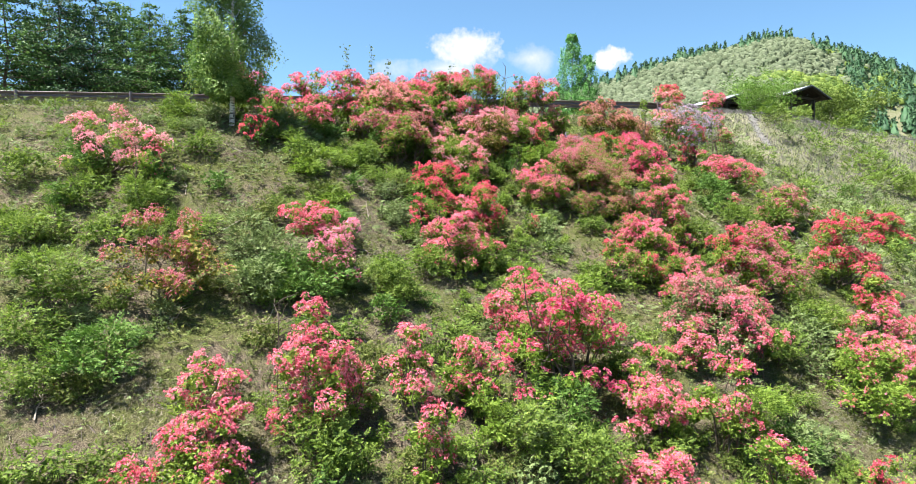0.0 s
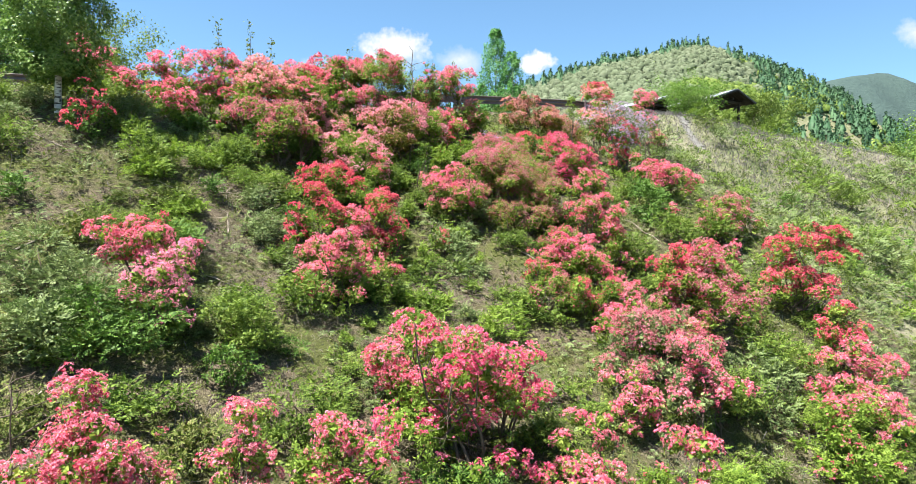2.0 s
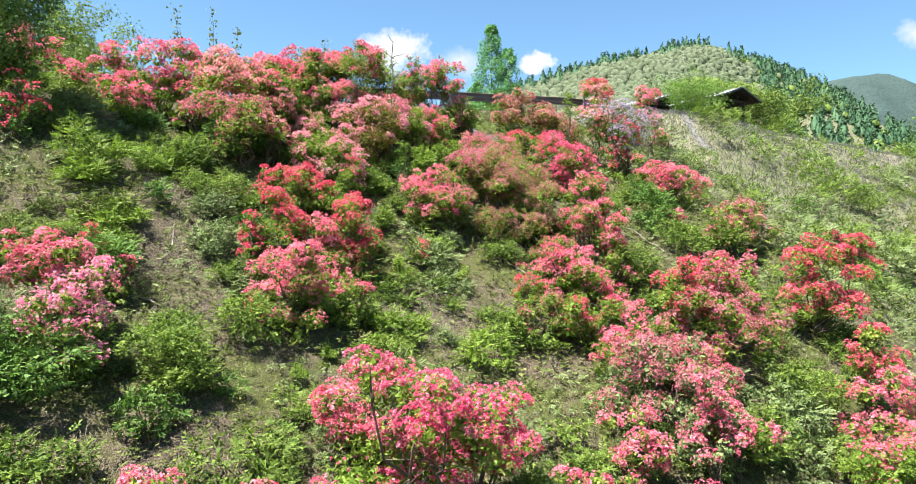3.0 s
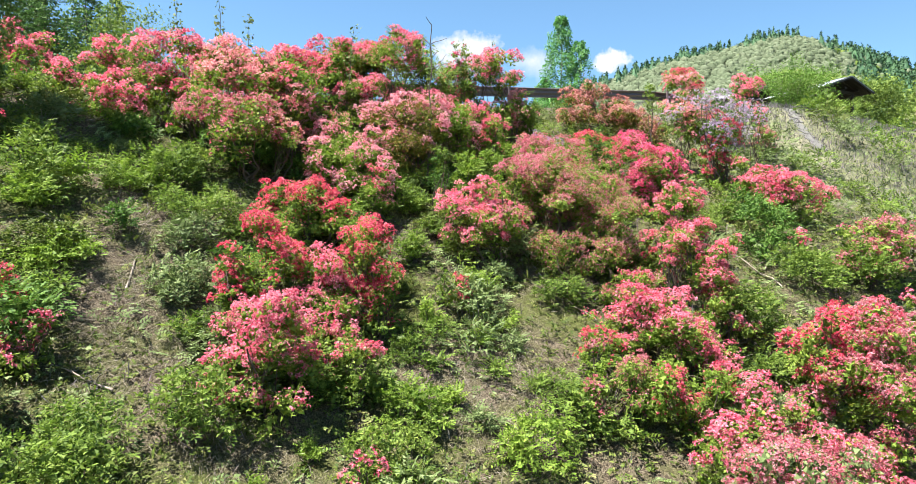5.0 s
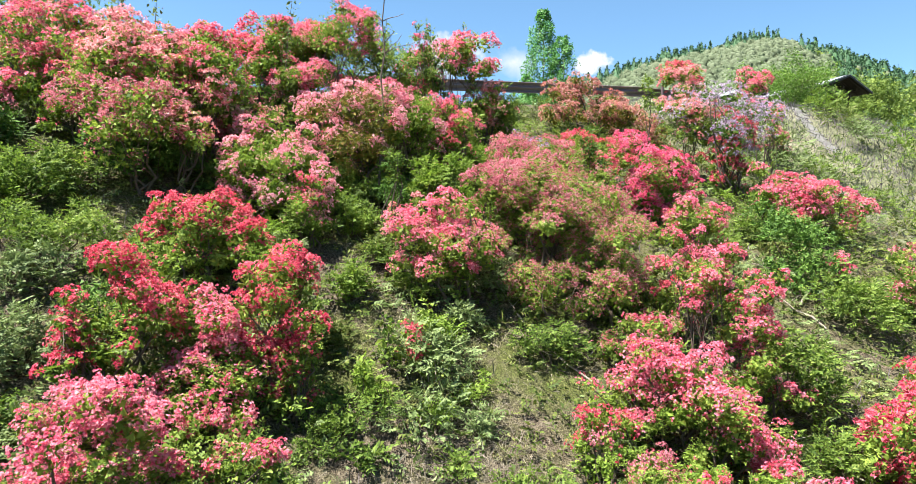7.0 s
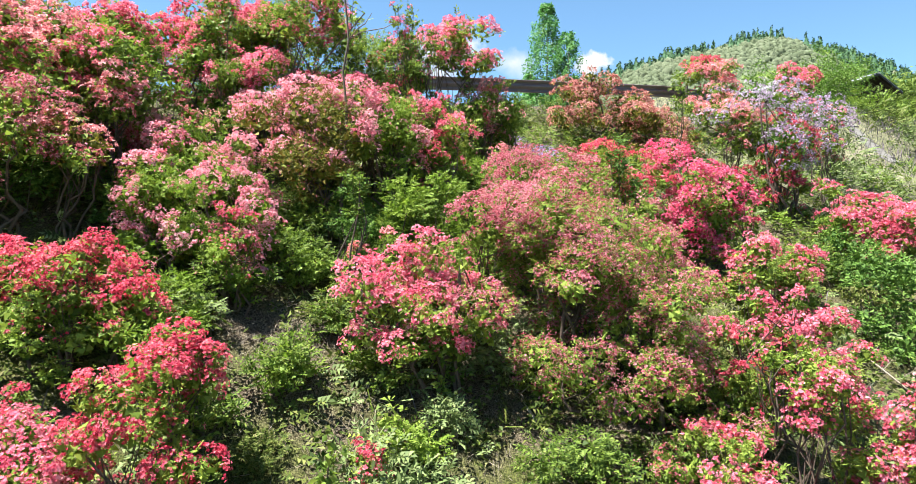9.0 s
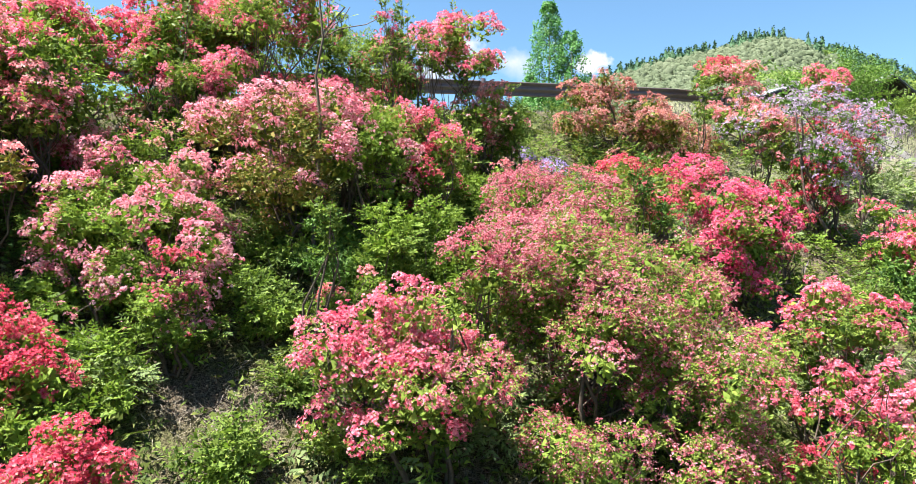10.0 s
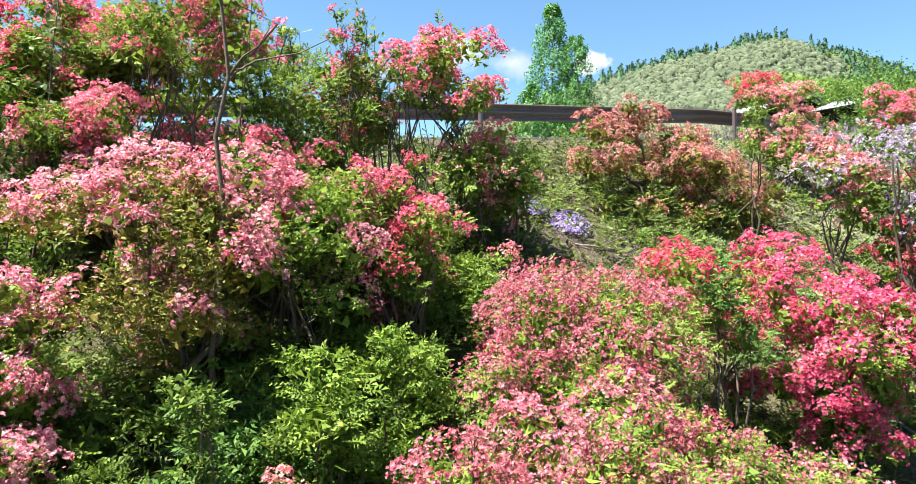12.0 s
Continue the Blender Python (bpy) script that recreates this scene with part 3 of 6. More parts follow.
def shelter():
    """An open garden shelter: dark posts, beams and braces under a low gabled sheet roof."""
    x, y = 28.95, 57.9
    z = float(ground_height(x, y))
    hut = holder("shelter", pose(x, y, z - 0.05, 0, 0, 27), "open dark timber rest shelter with a grey sheet-metal gable roof", "shelter")

    def box(name, mat, size, at, turn=(0, 0, 0), parent=hut):
        bm = bmesh.new()
        bmesh.ops.create_cube(bm, size=1.0, matrix=Matrix.Diagonal((*size, 1)))
        bmesh.ops.bevel(bm, geom=bm.edges[:], offset=0.012)
        ob = part(name, bm, mat, parent)
        ob.location, ob.rotation_euler = at, [radians(a) for a in turn]
        return ob

    for sx in (-1.5, 1.5):
        for sy in (-1.7, 1.7):
            box("post", DARK_TIMBER, (0.17, 0.17, 2.35), (sx, sy, 1.17))
            box("brace", DARK_TIMBER, (0.09, 0.75, 0.09), (sx, sy * 0.84, 2.0), (45 if sy > 0 else -45, 0, 0))
            box("brace", DARK_TIMBER, (0.75, 0.09, 0.09), (sx * 0.82, sy, 2.0), (0, -45 if sx > 0 else 45, 0))
    for sy in (-1.7, 1.7):
        box("beam", DARK_TIMBER, (4.3, 0.14, 0.22), (0, sy, 2.4))
    for sx in (-1.5, 0, 1.5):
        box("beam", DARK_TIMBER, (0.14, 4.4, 0.2), (sx, 0, 2.58))
    for side in (-1, 1):
        deck = box("roof_deck", DARK_TIMBER, (2.75, 5.2, 0.06), (side * 1.25, 0, 2.90), (0, side * 23, 0))
        box("roof_sheet", ROOF_METAL, (2.82, 5.3, 0.03), (side * 1.26, 0, 2.955), (0, side * 23, 0))
        for k in range(9):
            box("rafter", DARK_TIMBER, (2.7, 0.07, 0.11), (side * 1.26, -2.4 + 0.6 * k, 2.82), (0, side * 23, 0))
    box("ridge_cap", ROOF_METAL, (0.3, 5.34, 0.05), (0, 0, 3.47))
    for sy in (-2.62, 2.62):
        for side in (-1, 1):
            box("barge_board", DARK_TIMBER, (2.85, 0.05, 0.22), (side * 1.29, sy, 2.89), (0, side * 23, 0))
    box("bench", DARK_TIMBER, (0.4, 3.0, 0.06), (-1.1, 0, 0.45))
    for sy in (-1.2, 1.2):
        box("bench_leg", DARK_TIMBER, (0.3, 0.08, 0.42), (-1.1, sy, 0.21))
    hut.scale = (1.0, 1.0, 0.80)
    other = copy_thing(hut, pose(25.0, 62.0, float(ground_height(25.0, 62.0)) - 0.9, 0, 0, 30))
    tagged(other, "second dark timber shelter half hidden behind green bushes")


shelter()


# ---- azaleas ----
seeds = iter(range(11, 4000))
standing = []  # hearts and radii of the boughs of each bush so far


def azalea(x, y, wide, tall, petals, leaves=None, bloom=0.75, near=False, lift=0.15, deep=0.85, label="coral azalea bush in full bloom on the embankment", flat=0.72, leafy=1.0, petal=1.0, strewn=0.0):
    """A billowing bush: stems from one foot, uneven boughs, and on them small tiered sprays, some of them trusses of blossom, some leaf whorls."""
    rng = np.random.default_rng(next(seeds))
    leaves = leaves or AZALEA_LEAF
    z = float(ground_height(x, y))
    bush = holder("azalea_bush", Matrix.Translation((x, y, z)), label, "azalea", "azaleas on the bank")
    drop = min(0.5 * lift, 0.38)
    half = np.array((wide / 2, wide * deep / 2, (tall + drop) / 2))
    count = int(np.clip(7 + 8 * wide * max(tall, 0.8) ** 0.5, 9, 36))
    hearts, radii = boughs(half, count, rng, 0.7 if bloom >= 0.9 else 0.86, *((0.16, 0.34) if lift < 1.0 else (0.2, 0.42)))
    if lift < 1.0:
        up = np.abs(hearts[:, 2]) * rng.uniform(0.9, 1.0, count)
        hearts[:, :2] *= (1.08 - 0.3 * up / half[2])[:, None]
        hearts[:, 2] = np.where(rng.random(count) < 0.7, 2 * up - half[2], hearts[:, 2])
    hearts[:, 2] += lift - drop + half[2] + hearts[:, :2] @ np.array((-0.16, 0.42 if lift < 1.0 else 0.3))
    gap = 0.104 if near else 0.15
    p, n = spray_points(hearts, radii, flat, gap, rng)
    free = np.ones(len(p), bool)
    for others, reach in standing:
        if np.hypot(*(others[0, :2] - (x, y))) < 4.5:
            away = np.linalg.norm((p + (x, y, z))[:, None] - others[None], axis=2)
            free &= (away > 0.72 * reach[None]).all(1)
    if free.sum() > 12:
        p, n = p[free], n[free]
    standing.append((hearts + (x, y, z), radii))
    for k in range(5):
        foot = np.array((rng.normal() * 0.06 * wide, rng.normal() * 0.05 * wide, -0.15))
        line = bent(foot, hearts[rng.integers(count)], rng, 0.14, 7)
        twigs = [limb(line, np.linspace(0.026, 0.008, 7) * (0.6 + 0.25 * wide))]
        for j in range(3):
            twigs.append(limb(bent(line[rng.integers(2, 6)], p[rng.integers(len(p))], rng, 0.12, 4), np.linspace(0.009, 0.003, 4), 3))
        child("stem", mesh_from("stem", *joined(twigs), BARK), bush)
    # where the bush is in bloom: patches, more of them high up
    score = value_noise(p[:, 0] + x, p[:, 2] + 0.6 * p[:, 1] + y, 0.42, 9) + 0.6 * rng.random(len(p)) + 0.5 * (p[:, 2] - lift) / half[2]
    if leafy < 0.5:
        score = rng.random(len(p))
    share = float(np.clip(bloom * (0.58 if near else 1.05), 0.1, 0.94))
    is_open = score > np.quantile(score, 1 - share)
    face = unit(n * (0.7, 0.7, 0.5) + (0, -0.05, 0.75))
    # leaves: whole sprays where there is no blossom, a thin collar beneath the trusses
    twice = 1 if leafy < 0.5 else 4 if near else 2
    bare_p, bare_n = np.repeat(p[~is_open], twice, 0), np.repeat(n[~is_open], twice, 0)
    bare_p = bare_p + rng.normal(size=bare_p.shape) * gap * 0.38
    collar = rng.random(len(p)) < 0.75 * leafy
    collar &= is_open
    leaf = gap * (0.82 if near else 1.1)
    pieces = leaf_sprays(bare_p, bare_n, leaf, rng, 0.3) + leaf_sprays(p[collar] - face[collar] * 0.045, n[collar], leaf, rng, 0.25)
    many = max(1, int(count * leafy))
    pieces.append(inner_leaves(hearts[:many] - (0, 0, 0.05), radii[:many], flat, rng, 0.8, 52, 0.1))
    under = int(max(2, count * (0.25 if lift < 0.5 else 0.12))) if lift < 1.0 else 0
    if under:
        skirt = rng.normal(size=(under, 3)) * (half[0] * 0.5, half[1] * 0.4, 0)
        skirt[:, 2] = rng.uniform(0.05, max(0.2, lift * 0.6), under) + skirt[:, :2] @ np.array((-0.2, 0.53))
        reach = rng.uniform(0.14, 0.26, under)
        q, m = spray_points(skirt, reach, 0.8, 0.16, rng)
        pieces += leaf_sprays(q, m, 0.2, rng, 0.5) + [inner_leaves(skirt, reach, 0.8, rng)]
    child("foliage", mesh_from("foliage", *joined(pieces), leaves), bush)
    # blossom: trusses of a few flowers side by side over each open spray, strewn ones on the rest
    size = (0.0176 if near else 0.0283 if y < 20 else 0.0320) * petal
    q, m = p[is_open], face[is_open]
    if strewn or bloom < 0.9:
        few = ~is_open & (rng.random(len(p)) < 0.25 + 4 * strewn)
    else:
        few = ~is_open
    trusses = 4 if leafy < 0.5 else 7 if y < 20 and not near else 6
    reach = np.concatenate([np.full(len(q), gap * 0.62), np.full(few.sum(), gap * (0.6 if strewn > 0.1 else 0.3))])
    q, m = np.concatenate([q, p[few]]), np.concatenate([m, face[few]])
    many = np.where(np.arange(len(q)) < is_open.sum(), trusses, 1 + int(strewn > 0.1) + 2 * int(strewn > 0.15))
    reach, q, m = np.repeat(reach, many), np.repeat(q, many, 0), np.repeat(m, many, 0)
    side = unit(np.cross(m, rng.normal(size=m.shape)))
    rho = np.sqrt(rng.random(len(q)))
    q = q + side * (rho * reach)[:, None] + m * (0.035 - 0.05 * rho**2)[:, None] + rng.normal(size=q.shape) * 0.012
    m = unit(m + side * (rho * 0.55)[:, None])
    each = 4 if near else 3
    m = np.repeat(m, each, 0)
    spread = unit(m + rng.normal(size=m.shape) * 0.6)
    q = np.repeat(q, each, 0) + spread * rng.uniform(0.018, 0.038, (len(m), 1))
    child("blossom", mesh_from("blossom", *sprinkled(STAR_FLOWER if near else PLAIN_FLOWER, q, spread, rng.uniform(0.72, 1.25, len(q)) * size, rng, 0.3), petals), bush)
    return bush


azalea(-10.11, 19.36, 3.62, 1.19, BLUSH, None, 0.75, lift=0.81, label="blush-pink azalea bush heavy with pale blossom")
azalea(-6.86, 22.31, 1.05, 0.94, CRIMSON, LEAF_DARK, 0.6, lift=0.67, label="deep crimson-red azalea bush on the bank")
azalea(-6.72, 15.05, 2.22, 1.71, DUSTY, LEAF_BRONZE, 0.45, petal=0.8, strewn=0.12, lift=0.81, label="dusty red azalea bush going over, sparse blossom")
azalea(-3.15, 16.80, 1.7, 1.3, ROSE, None, 1.0, lift=0.55, label="pale rose-pink azalea bush covered in blossom")
azalea(-3.77, 17.60, 1.8, 1.05, CORAL, None, 0.9, lift=0.95, label="coral azalea bush in full bloom on the embankment")
azalea(-9.03, 18.91, 1.67, 0.83, CORAL, LEAF_DARK, 0.2, lift=0.60, label="coral azalea bush in full bloom on the embankment")
azalea(-2.72, 12.69, 2.13, 1.45, CORAL, None, 0.85, lift=0.79, label="coral azalea bush in full bloom on the embankment")
azalea(-2.01, 13.04, 1.03, 1.03, DUSTY, None, 0.7, petal=0.8, strewn=0.12, lift=0.74, label="dusty red azalea bush going over, sparse blossom")
azalea(-1.02, 13.59, 1.20, 1.31, PINK, None, 0.9, lift=0.80, label="bright pink azalea bush in full bloom")
azalea(0.26, 13.84, 1.50, 0.97, CORAL, LEAF_LIME, 0.5, lift=0.68, label="coral azalea bush in full bloom on the embankment")
azalea(-0.49, 11.84, 1.22, 1.45, CORAL, LEAF_LIME, 0.55, lift=0.80, label="coral azalea bush in full bloom on the embankment")
azalea(-4.43, 11.54, 1.42, 1.11, PINK, None, 0.85, lift=0.76, label="bright pink azalea bush in full bloom")
azalea(-4.15, 10.54, 1.71, 1.11, CORAL, LEAF_LIME, 0.6, lift=0.77, label="coral azalea bush in full bloom on the embankment")
azalea(-5.32, 10.44, 1.03, 0.45, CORAL, None, 0.7, lift=0.30, label="coral azalea bush in full bloom on the embankment")
azalea(2.11, 14.64, 3.24, 2.12, MAGENTA, LEAF_LIME, 0.6, lift=0.82, label="magenta-pink azalea bush in full bloom")
azalea(3.18, 15.74, 1.71, 1.52, MAGENTA, None, 0.9, lift=0.81, label="magenta-pink azalea bush in full bloom")
azalea(1.71, 15.79, 2.02, 1.25, CORAL, LEAF_LIME, 0.6, lift=0.81, label="coral azalea bush in full bloom on the embankment")
azalea(6.89, 17.65, 2.61, 1.39, DUSTY, LEAF_GREY, 0.7, petal=0.8, strewn=0.12, lift=0.81, label="dusty red azalea bush going over, sparse blossom")
azalea(7.25, 16.49, 1.30, 1.59, PINK, LEAF_GREY, 0.8, lift=0.79, label="bright pink azalea bush in full bloom")
azalea(5.94, 16.54, 1.38, 0.72, PINK, None, 0.9, lift=0.52, label="bright pink azalea bush in full bloom")
azalea(4.43, 14.74, 1.31, 0.97, PINK, None, 0.7, lift=0.69, label="bright pink azalea bush in full bloom")
azalea(4.32, 13.94, 1.65, 0.85, PINK, LEAF_LIME, 0.75, lift=0.63, label="bright pink azalea bush in full bloom")
azalea(5.73, 14.04, 1.66, 1.48, CORAL, LEAF_LIME, 0.5, lift=0.78, label="coral azalea bush in full bloom on the embankment")
azalea(7.76, 16.79, 1.32, 1.03, PINK, None, 0.7, lift=0.73, label="bright pink azalea bush in full bloom")
azalea(12.62, 21.50, 2.33, 1.79, CRIMSON, None, 0.8, lift=0.80, label="deep crimson-red azalea bush on the bank")
azalea(17.01, 26.00, 1.92, 0.80, CRIMSON, None, 0.75, lift=0.59, label="deep crimson-red azalea bush on the bank")
azalea(12.10, 19.15, 1.41, 1.68, CRIMSON, None, 0.75, lift=0.80, label="deep crimson-red azalea bush on the bank")
azalea(11.82, 17.94, 2.30, 0.94, PINK, None, 0.75, lift=0.67, label="bright pink azalea bush in full bloom")
azalea(10.28, 16.04, 2.37, 1.12, CORAL, LEAF_LIME, 0.25, lift=0.80, label="coral azalea bush in full bloom on the embankment")
azalea(3.85, 12.44, 2.02, 0.60, PINK, None, 0.75, lift=0.45, label="bright pink azalea bush in full bloom")
azalea(6.32, 12.69, 1.38, 1.22, CORAL, LEAF_LIME, 0.35, lift=0.81, label="coral azalea bush in full bloom on the embankment")
azalea(8.99, 13.63, 1.21, 0.60, CRIMSON, None, 0.5, lift=0.45, label="deep crimson-red azalea bush on the bank")
azalea(9.23, 20.00, 2.95, 1.40, DUSTY, LEAF_LIME, 0.75, petal=0.8, strewn=0.12, lift=0.80, label="dusty red azalea bush going over, sparse blossom")
azalea(-8.65, 26.50, 1.80, 1.09, CORAL, LEAF_LIME, 0.67, lift=0.80, label="coral azalea bush in full bloom on the embankment")
azalea(-6.14, 27.00, 1.43, 0.90, CORAL, None, 0.59, lift=1.05, label="coral azalea bush in full bloom on the embankment")
azalea(-5.89, 25.80, 1.73, 0.84, CORAL, LEAF_LIME, 0.59, lift=0.29, label="coral azalea bush in full bloom on the embankment")
azalea(-5.24, 25.50, 1.39, 0.75, PINK, None, 0.67, lift=0.30, label="bright pink azalea bush in full bloom")
azalea(-4.32, 26.50, 2.13, 1.02, PINK, None, 0.67, lift=1.35, label="bright pink azalea bush in full bloom")
azalea(-2.75, 25.80, 2.35, 1.26, SALMON, LEAF_LIME, 0.67, lift=1.56, label="salmon-pink azalea bush with young yellow-green leaves")
azalea(-2.28, 24.80, 2.06, 1.05, DUSTY, AZALEA_LEAF, 0.6, petal=0.8, strewn=0.12, lift=1.11, label="dusty red azalea bush going over, sparse blossom")
azalea(-1.17, 29.00, 2.07, 1.34, CRIMSON, LEAF_LIME, 0.59, lift=1.21, label="deep crimson-red azalea bush on the bank")
azalea(1.06, 28.00, 1.70, 1.27, CORAL, None, 0.59, near=True, lift=2.45, label="coral azalea bush in full bloom on the embankment")
azalea(0.41, 28.00, 1.70, 1.11, PINK, LEAF_LIME, 0.76, near=True, lift=0.97, label="bright pink azalea bush in full bloom")
azalea(-0.15, 25.75, 2.2, 1.15, BLUSH, LEAF_LIME, 0.63, near=True, lift=0.7, label="blush-pink azalea bush heavy with pale blossom")
azalea(0.45, 25.10, 1.75, 0.95, BLUSH, LEAF_LIME, 0.63, near=True, lift=0.55, label="blush-pink azalea bush heavy with pale blossom")
azalea(1.41, 26.60, 2.14, 1.32, BLUSH, LEAF_BRONZE, 0.67, near=True, lift=1.00, label="blush-pink azalea bush heavy with pale blossom")
azalea(3.27, 28.30, 1.36, 1.21, CORAL, LEAF_LIME, 0.76, near=True, lift=0.64, label="coral azalea bush in full bloom on the embankment")
azalea(3.78, 30.00, 1.69, 0.97, PINK, None, 0.6, lift=2.19, label="bright pink azalea bush in full bloom")
azalea(4.14, 30.00, 1.78, 1.59, SALMON, None, 0.4, lift=0.66, label="salmon-pink azalea bush with young yellow-green leaves")
azalea(7.58, 33.00, 3.19, 1.62, RUSSET, LEAF_BRONZE, 0.8, lift=0.49, label="russet-orange fading azalea bush near the guard rail")
azalea(12.28, 38.30, 1.54, 1.00, CRIMSON, None, 0.7, lift=1.02, label="deep crimson-red azalea bush on the bank")
azalea(11.49, 35.00, 2.23, 1.32, SALMON, None, 0.7, lift=0.93, label="salmon-pink azalea bush with young yellow-green leaves")
azalea(10.59, 30.25, 3.2, 2.00, LILAC, LEAF_DARK, 0.55, leafy=0.2, petal=0.85, lift=1.15, label="small lilac-white flowering shrub with bare dark branches")
azalea(13.63, 35.00, 1.24, 1.10, CORAL, None, 0.75, lift=1.58, label="coral azalea bush in full bloom on the embankment")
azalea(10.69, 30.40, 1.31, 1.35, CRIMSON, None, 0.8, lift=0.49, label="deep crimson-red azalea bush on the bank")
azalea(10.83, 28.61, 1.11, 0.82, CORAL, LEAF_LIME, 0.5, lift=0.61, label="coral azalea bush in full bloom on the embankment")
azalea(2.98, 23.95, 1.65, 0.95, PINK, None, 1.0, near=True, lift=0.92, label="bright pink azalea bush in full bloom")
azalea(3.99, 24.60, 1.45, 0.90, DUSTY, None, 0.8, near=True, petal=0.8, strewn=0.12, lift=1.06, label="dusty red azalea bush going over, sparse blossom")
azalea(5.37, 23.90, 3.11, 2.46, DUSTY, None, 0.3, near=True, petal=0.7, strewn=0.2, lift=0.10, label="big fading azalea bush, red buds among green leaves")
azalea(5.08, 26.60, 2.14, 0.73, DUSTY, None, 0.8, near=True, petal=0.8, strewn=0.12, lift=1.13, label="dusty red azalea bush going over, sparse blossom")
azalea(6.43, 27.30, 1.37, 0.69, CRIMSON, None, 0.8, near=True, lift=1.38, label="deep crimson-red azalea bush on the bank")
azalea(7.69, 27.60, 2.27, 1.48, MAGENTA, None, 0.95, near=True, lift=0.81, label="magenta-pink azalea bush in full bloom")
azalea(7.49, 24.61, 1.52, 1.29, CORAL, None, 0.75, near=True, lift=0.81, label="coral azalea bush in full bloom on the embankment")
azalea(7.32, 21.96, 1.19, 1.59, CORAL, None, 0.8, near=True, lift=0.82, label="coral azalea bush in full bloom on the embankment")
azalea(-0.56, 23.21, 1.58, 0.82, CRIMSON, None, 0.75, near=True, lift=0.59, label="deep crimson-red azalea bush on the bank")
azalea(-0.68, 21.16, 1.67, 1.09, CRIMSON, LEAF_LIME, 0.75, near=True, lift=0.75, label="deep crimson-red azalea bush on the bank")
azalea(0.79, 21.46, 1.71, 1.32, CRIMSON, None, 0.98, near=True, lift=0.81, label="deep crimson-red azalea bush on the bank")
azalea(-0.06, 19.01, 1.71, 1.12, PINK, None, 0.98, near=True, lift=0.79, label="bright pink azalea bush in full bloom")
azalea(0.94, 19.91, 0.99, 0.70, CORAL, None, 0.6, near=True, lift=0.52, label="coral azalea bush in full bloom on the embankment")
azalea(11.38, 28.01, 1.79, 0.87, CORAL, None, 0.8, lift=0.64, label="coral azalea bush in full bloom on the embankment")
azalea(12.43, 25.21, 1.96, 1.28, DUSTY, None, 0.75, petal=0.8, strewn=0.12, lift=0.81, label="dusty red azalea bush going over, sparse blossom")
azalea(6.11, 22.91, 0.90, 0.57, CORAL, None, 0.7, near=True, lift=0.43, label="coral azalea bush in full bloom on the embankment")
azalea(5.49, 21.56, 1.04, 0.61, CORAL, None, 0.75, near=True, lift=0.48, label="coral azalea bush in full bloom on the embankment")
azalea(6.38, 20.81, 1.40, 1.05, CORAL, None, 0.85, near=True, lift=0.75, label="coral azalea bush in full bloom on the embankment")
azalea(6.28, 20.01, 1.40, 0.80, CRIMSON, LEAF_LIME, 0.25, near=True, lift=0.58, label="deep crimson-red azalea bush on the bank")
azalea(5.12, 20.06, 1.10, 0.89, DUSTY, None, 0.45, near=True, petal=0.8, strewn=0.12, lift=0.64, label="dusty red azalea bush going over, sparse blossom")
azalea(6.38, 20.01, 0.80, 0.45, CRIMSON, LEAF_LIME, 0.6, near=True, lift=0.30, label="deep crimson-red azalea bush on the bank")
azalea(8.72, 20.46, 1.77, 1.11, CRIMSON, None, 0.7, lift=0.79, label="deep crimson-red azalea bush on the bank")
azalea(7.30, 19.66, 1.35, 0.69, PINK, LEAF_LIME, 0.8, near=True, lift=0.51, label="bright pink azalea bush in full bloom")
azalea(2.66, 22.46, 0.56, 0.45, CRIMSON, None, 0.6, near=True, lift=0.29, label="deep crimson-red azalea bush on the bank")
azalea(13.67, 33.41, 1.16, 0.82, DUSTY, None, 0.6, petal=0.8, strewn=0.12, lift=0.61, label="dusty red azalea bush going over, sparse blossom")
azalea(1.40, 18.26, 0.66, 0.45, PINK, None, 0.6, lift=0.18, label="bright pink azalea bush in full bloom")
azalea(2.64, 28.50, 0.45, 0.86, PINK, None, 0.50, near=True, lift=2.83, label="bright pink azalea bush in full bloom")
azalea(3.22, 29.00, 0.40, 0.71, CORAL, None, 0.50, near=True, lift=2.38, label="coral azalea bush in full bloom on the embankment")
azalea(5.44, 27.70, 1.01, 0.66, PINK, None, 0.8, near=True, lift=0.50, label="bright pink azalea bush in full bloom")
azalea(-1.88, 26.30, 1.93, 0.86, CORAL, LEAF_LIME, 0.50, lift=1.55, label="coral azalea bush in full bloom on the embankment")
azalea(-7.18, 26.30, 1.46, 0.86, CORAL, None, 0.59, lift=0.35, label="coral azalea bush in full bloom on the embankment")
azalea(-4.84, 26.00, 1.43, 0.85, CORAL, LEAF_LIME, 0.63, lift=0.89, label="coral azalea bush in full bloom on the embankment")
azalea(-2.08, 27.00, 1.69, 1.05, CORAL, LEAF_LIME, 0.63, lift=1.69, label="coral azalea bush in full bloom on the embankment")
azalea(-1.56, 26.20, 1.45, 0.86, SALMON, None, 0.59, lift=1.23, label="salmon-pink azalea bush with young yellow-green leaves")
azalea(-0.22, 29.00, 1.51, 1.01, PINK, None, 0.63, near=True, lift=1.67, label="bright pink azalea bush in full bloom")
azalea(-0.81, 26.80, 1.33, 0.89, SALMON, LEAF_LIME, 0.59, near=True, lift=0.79, label="salmon-pink azalea bush with young yellow-green leaves")
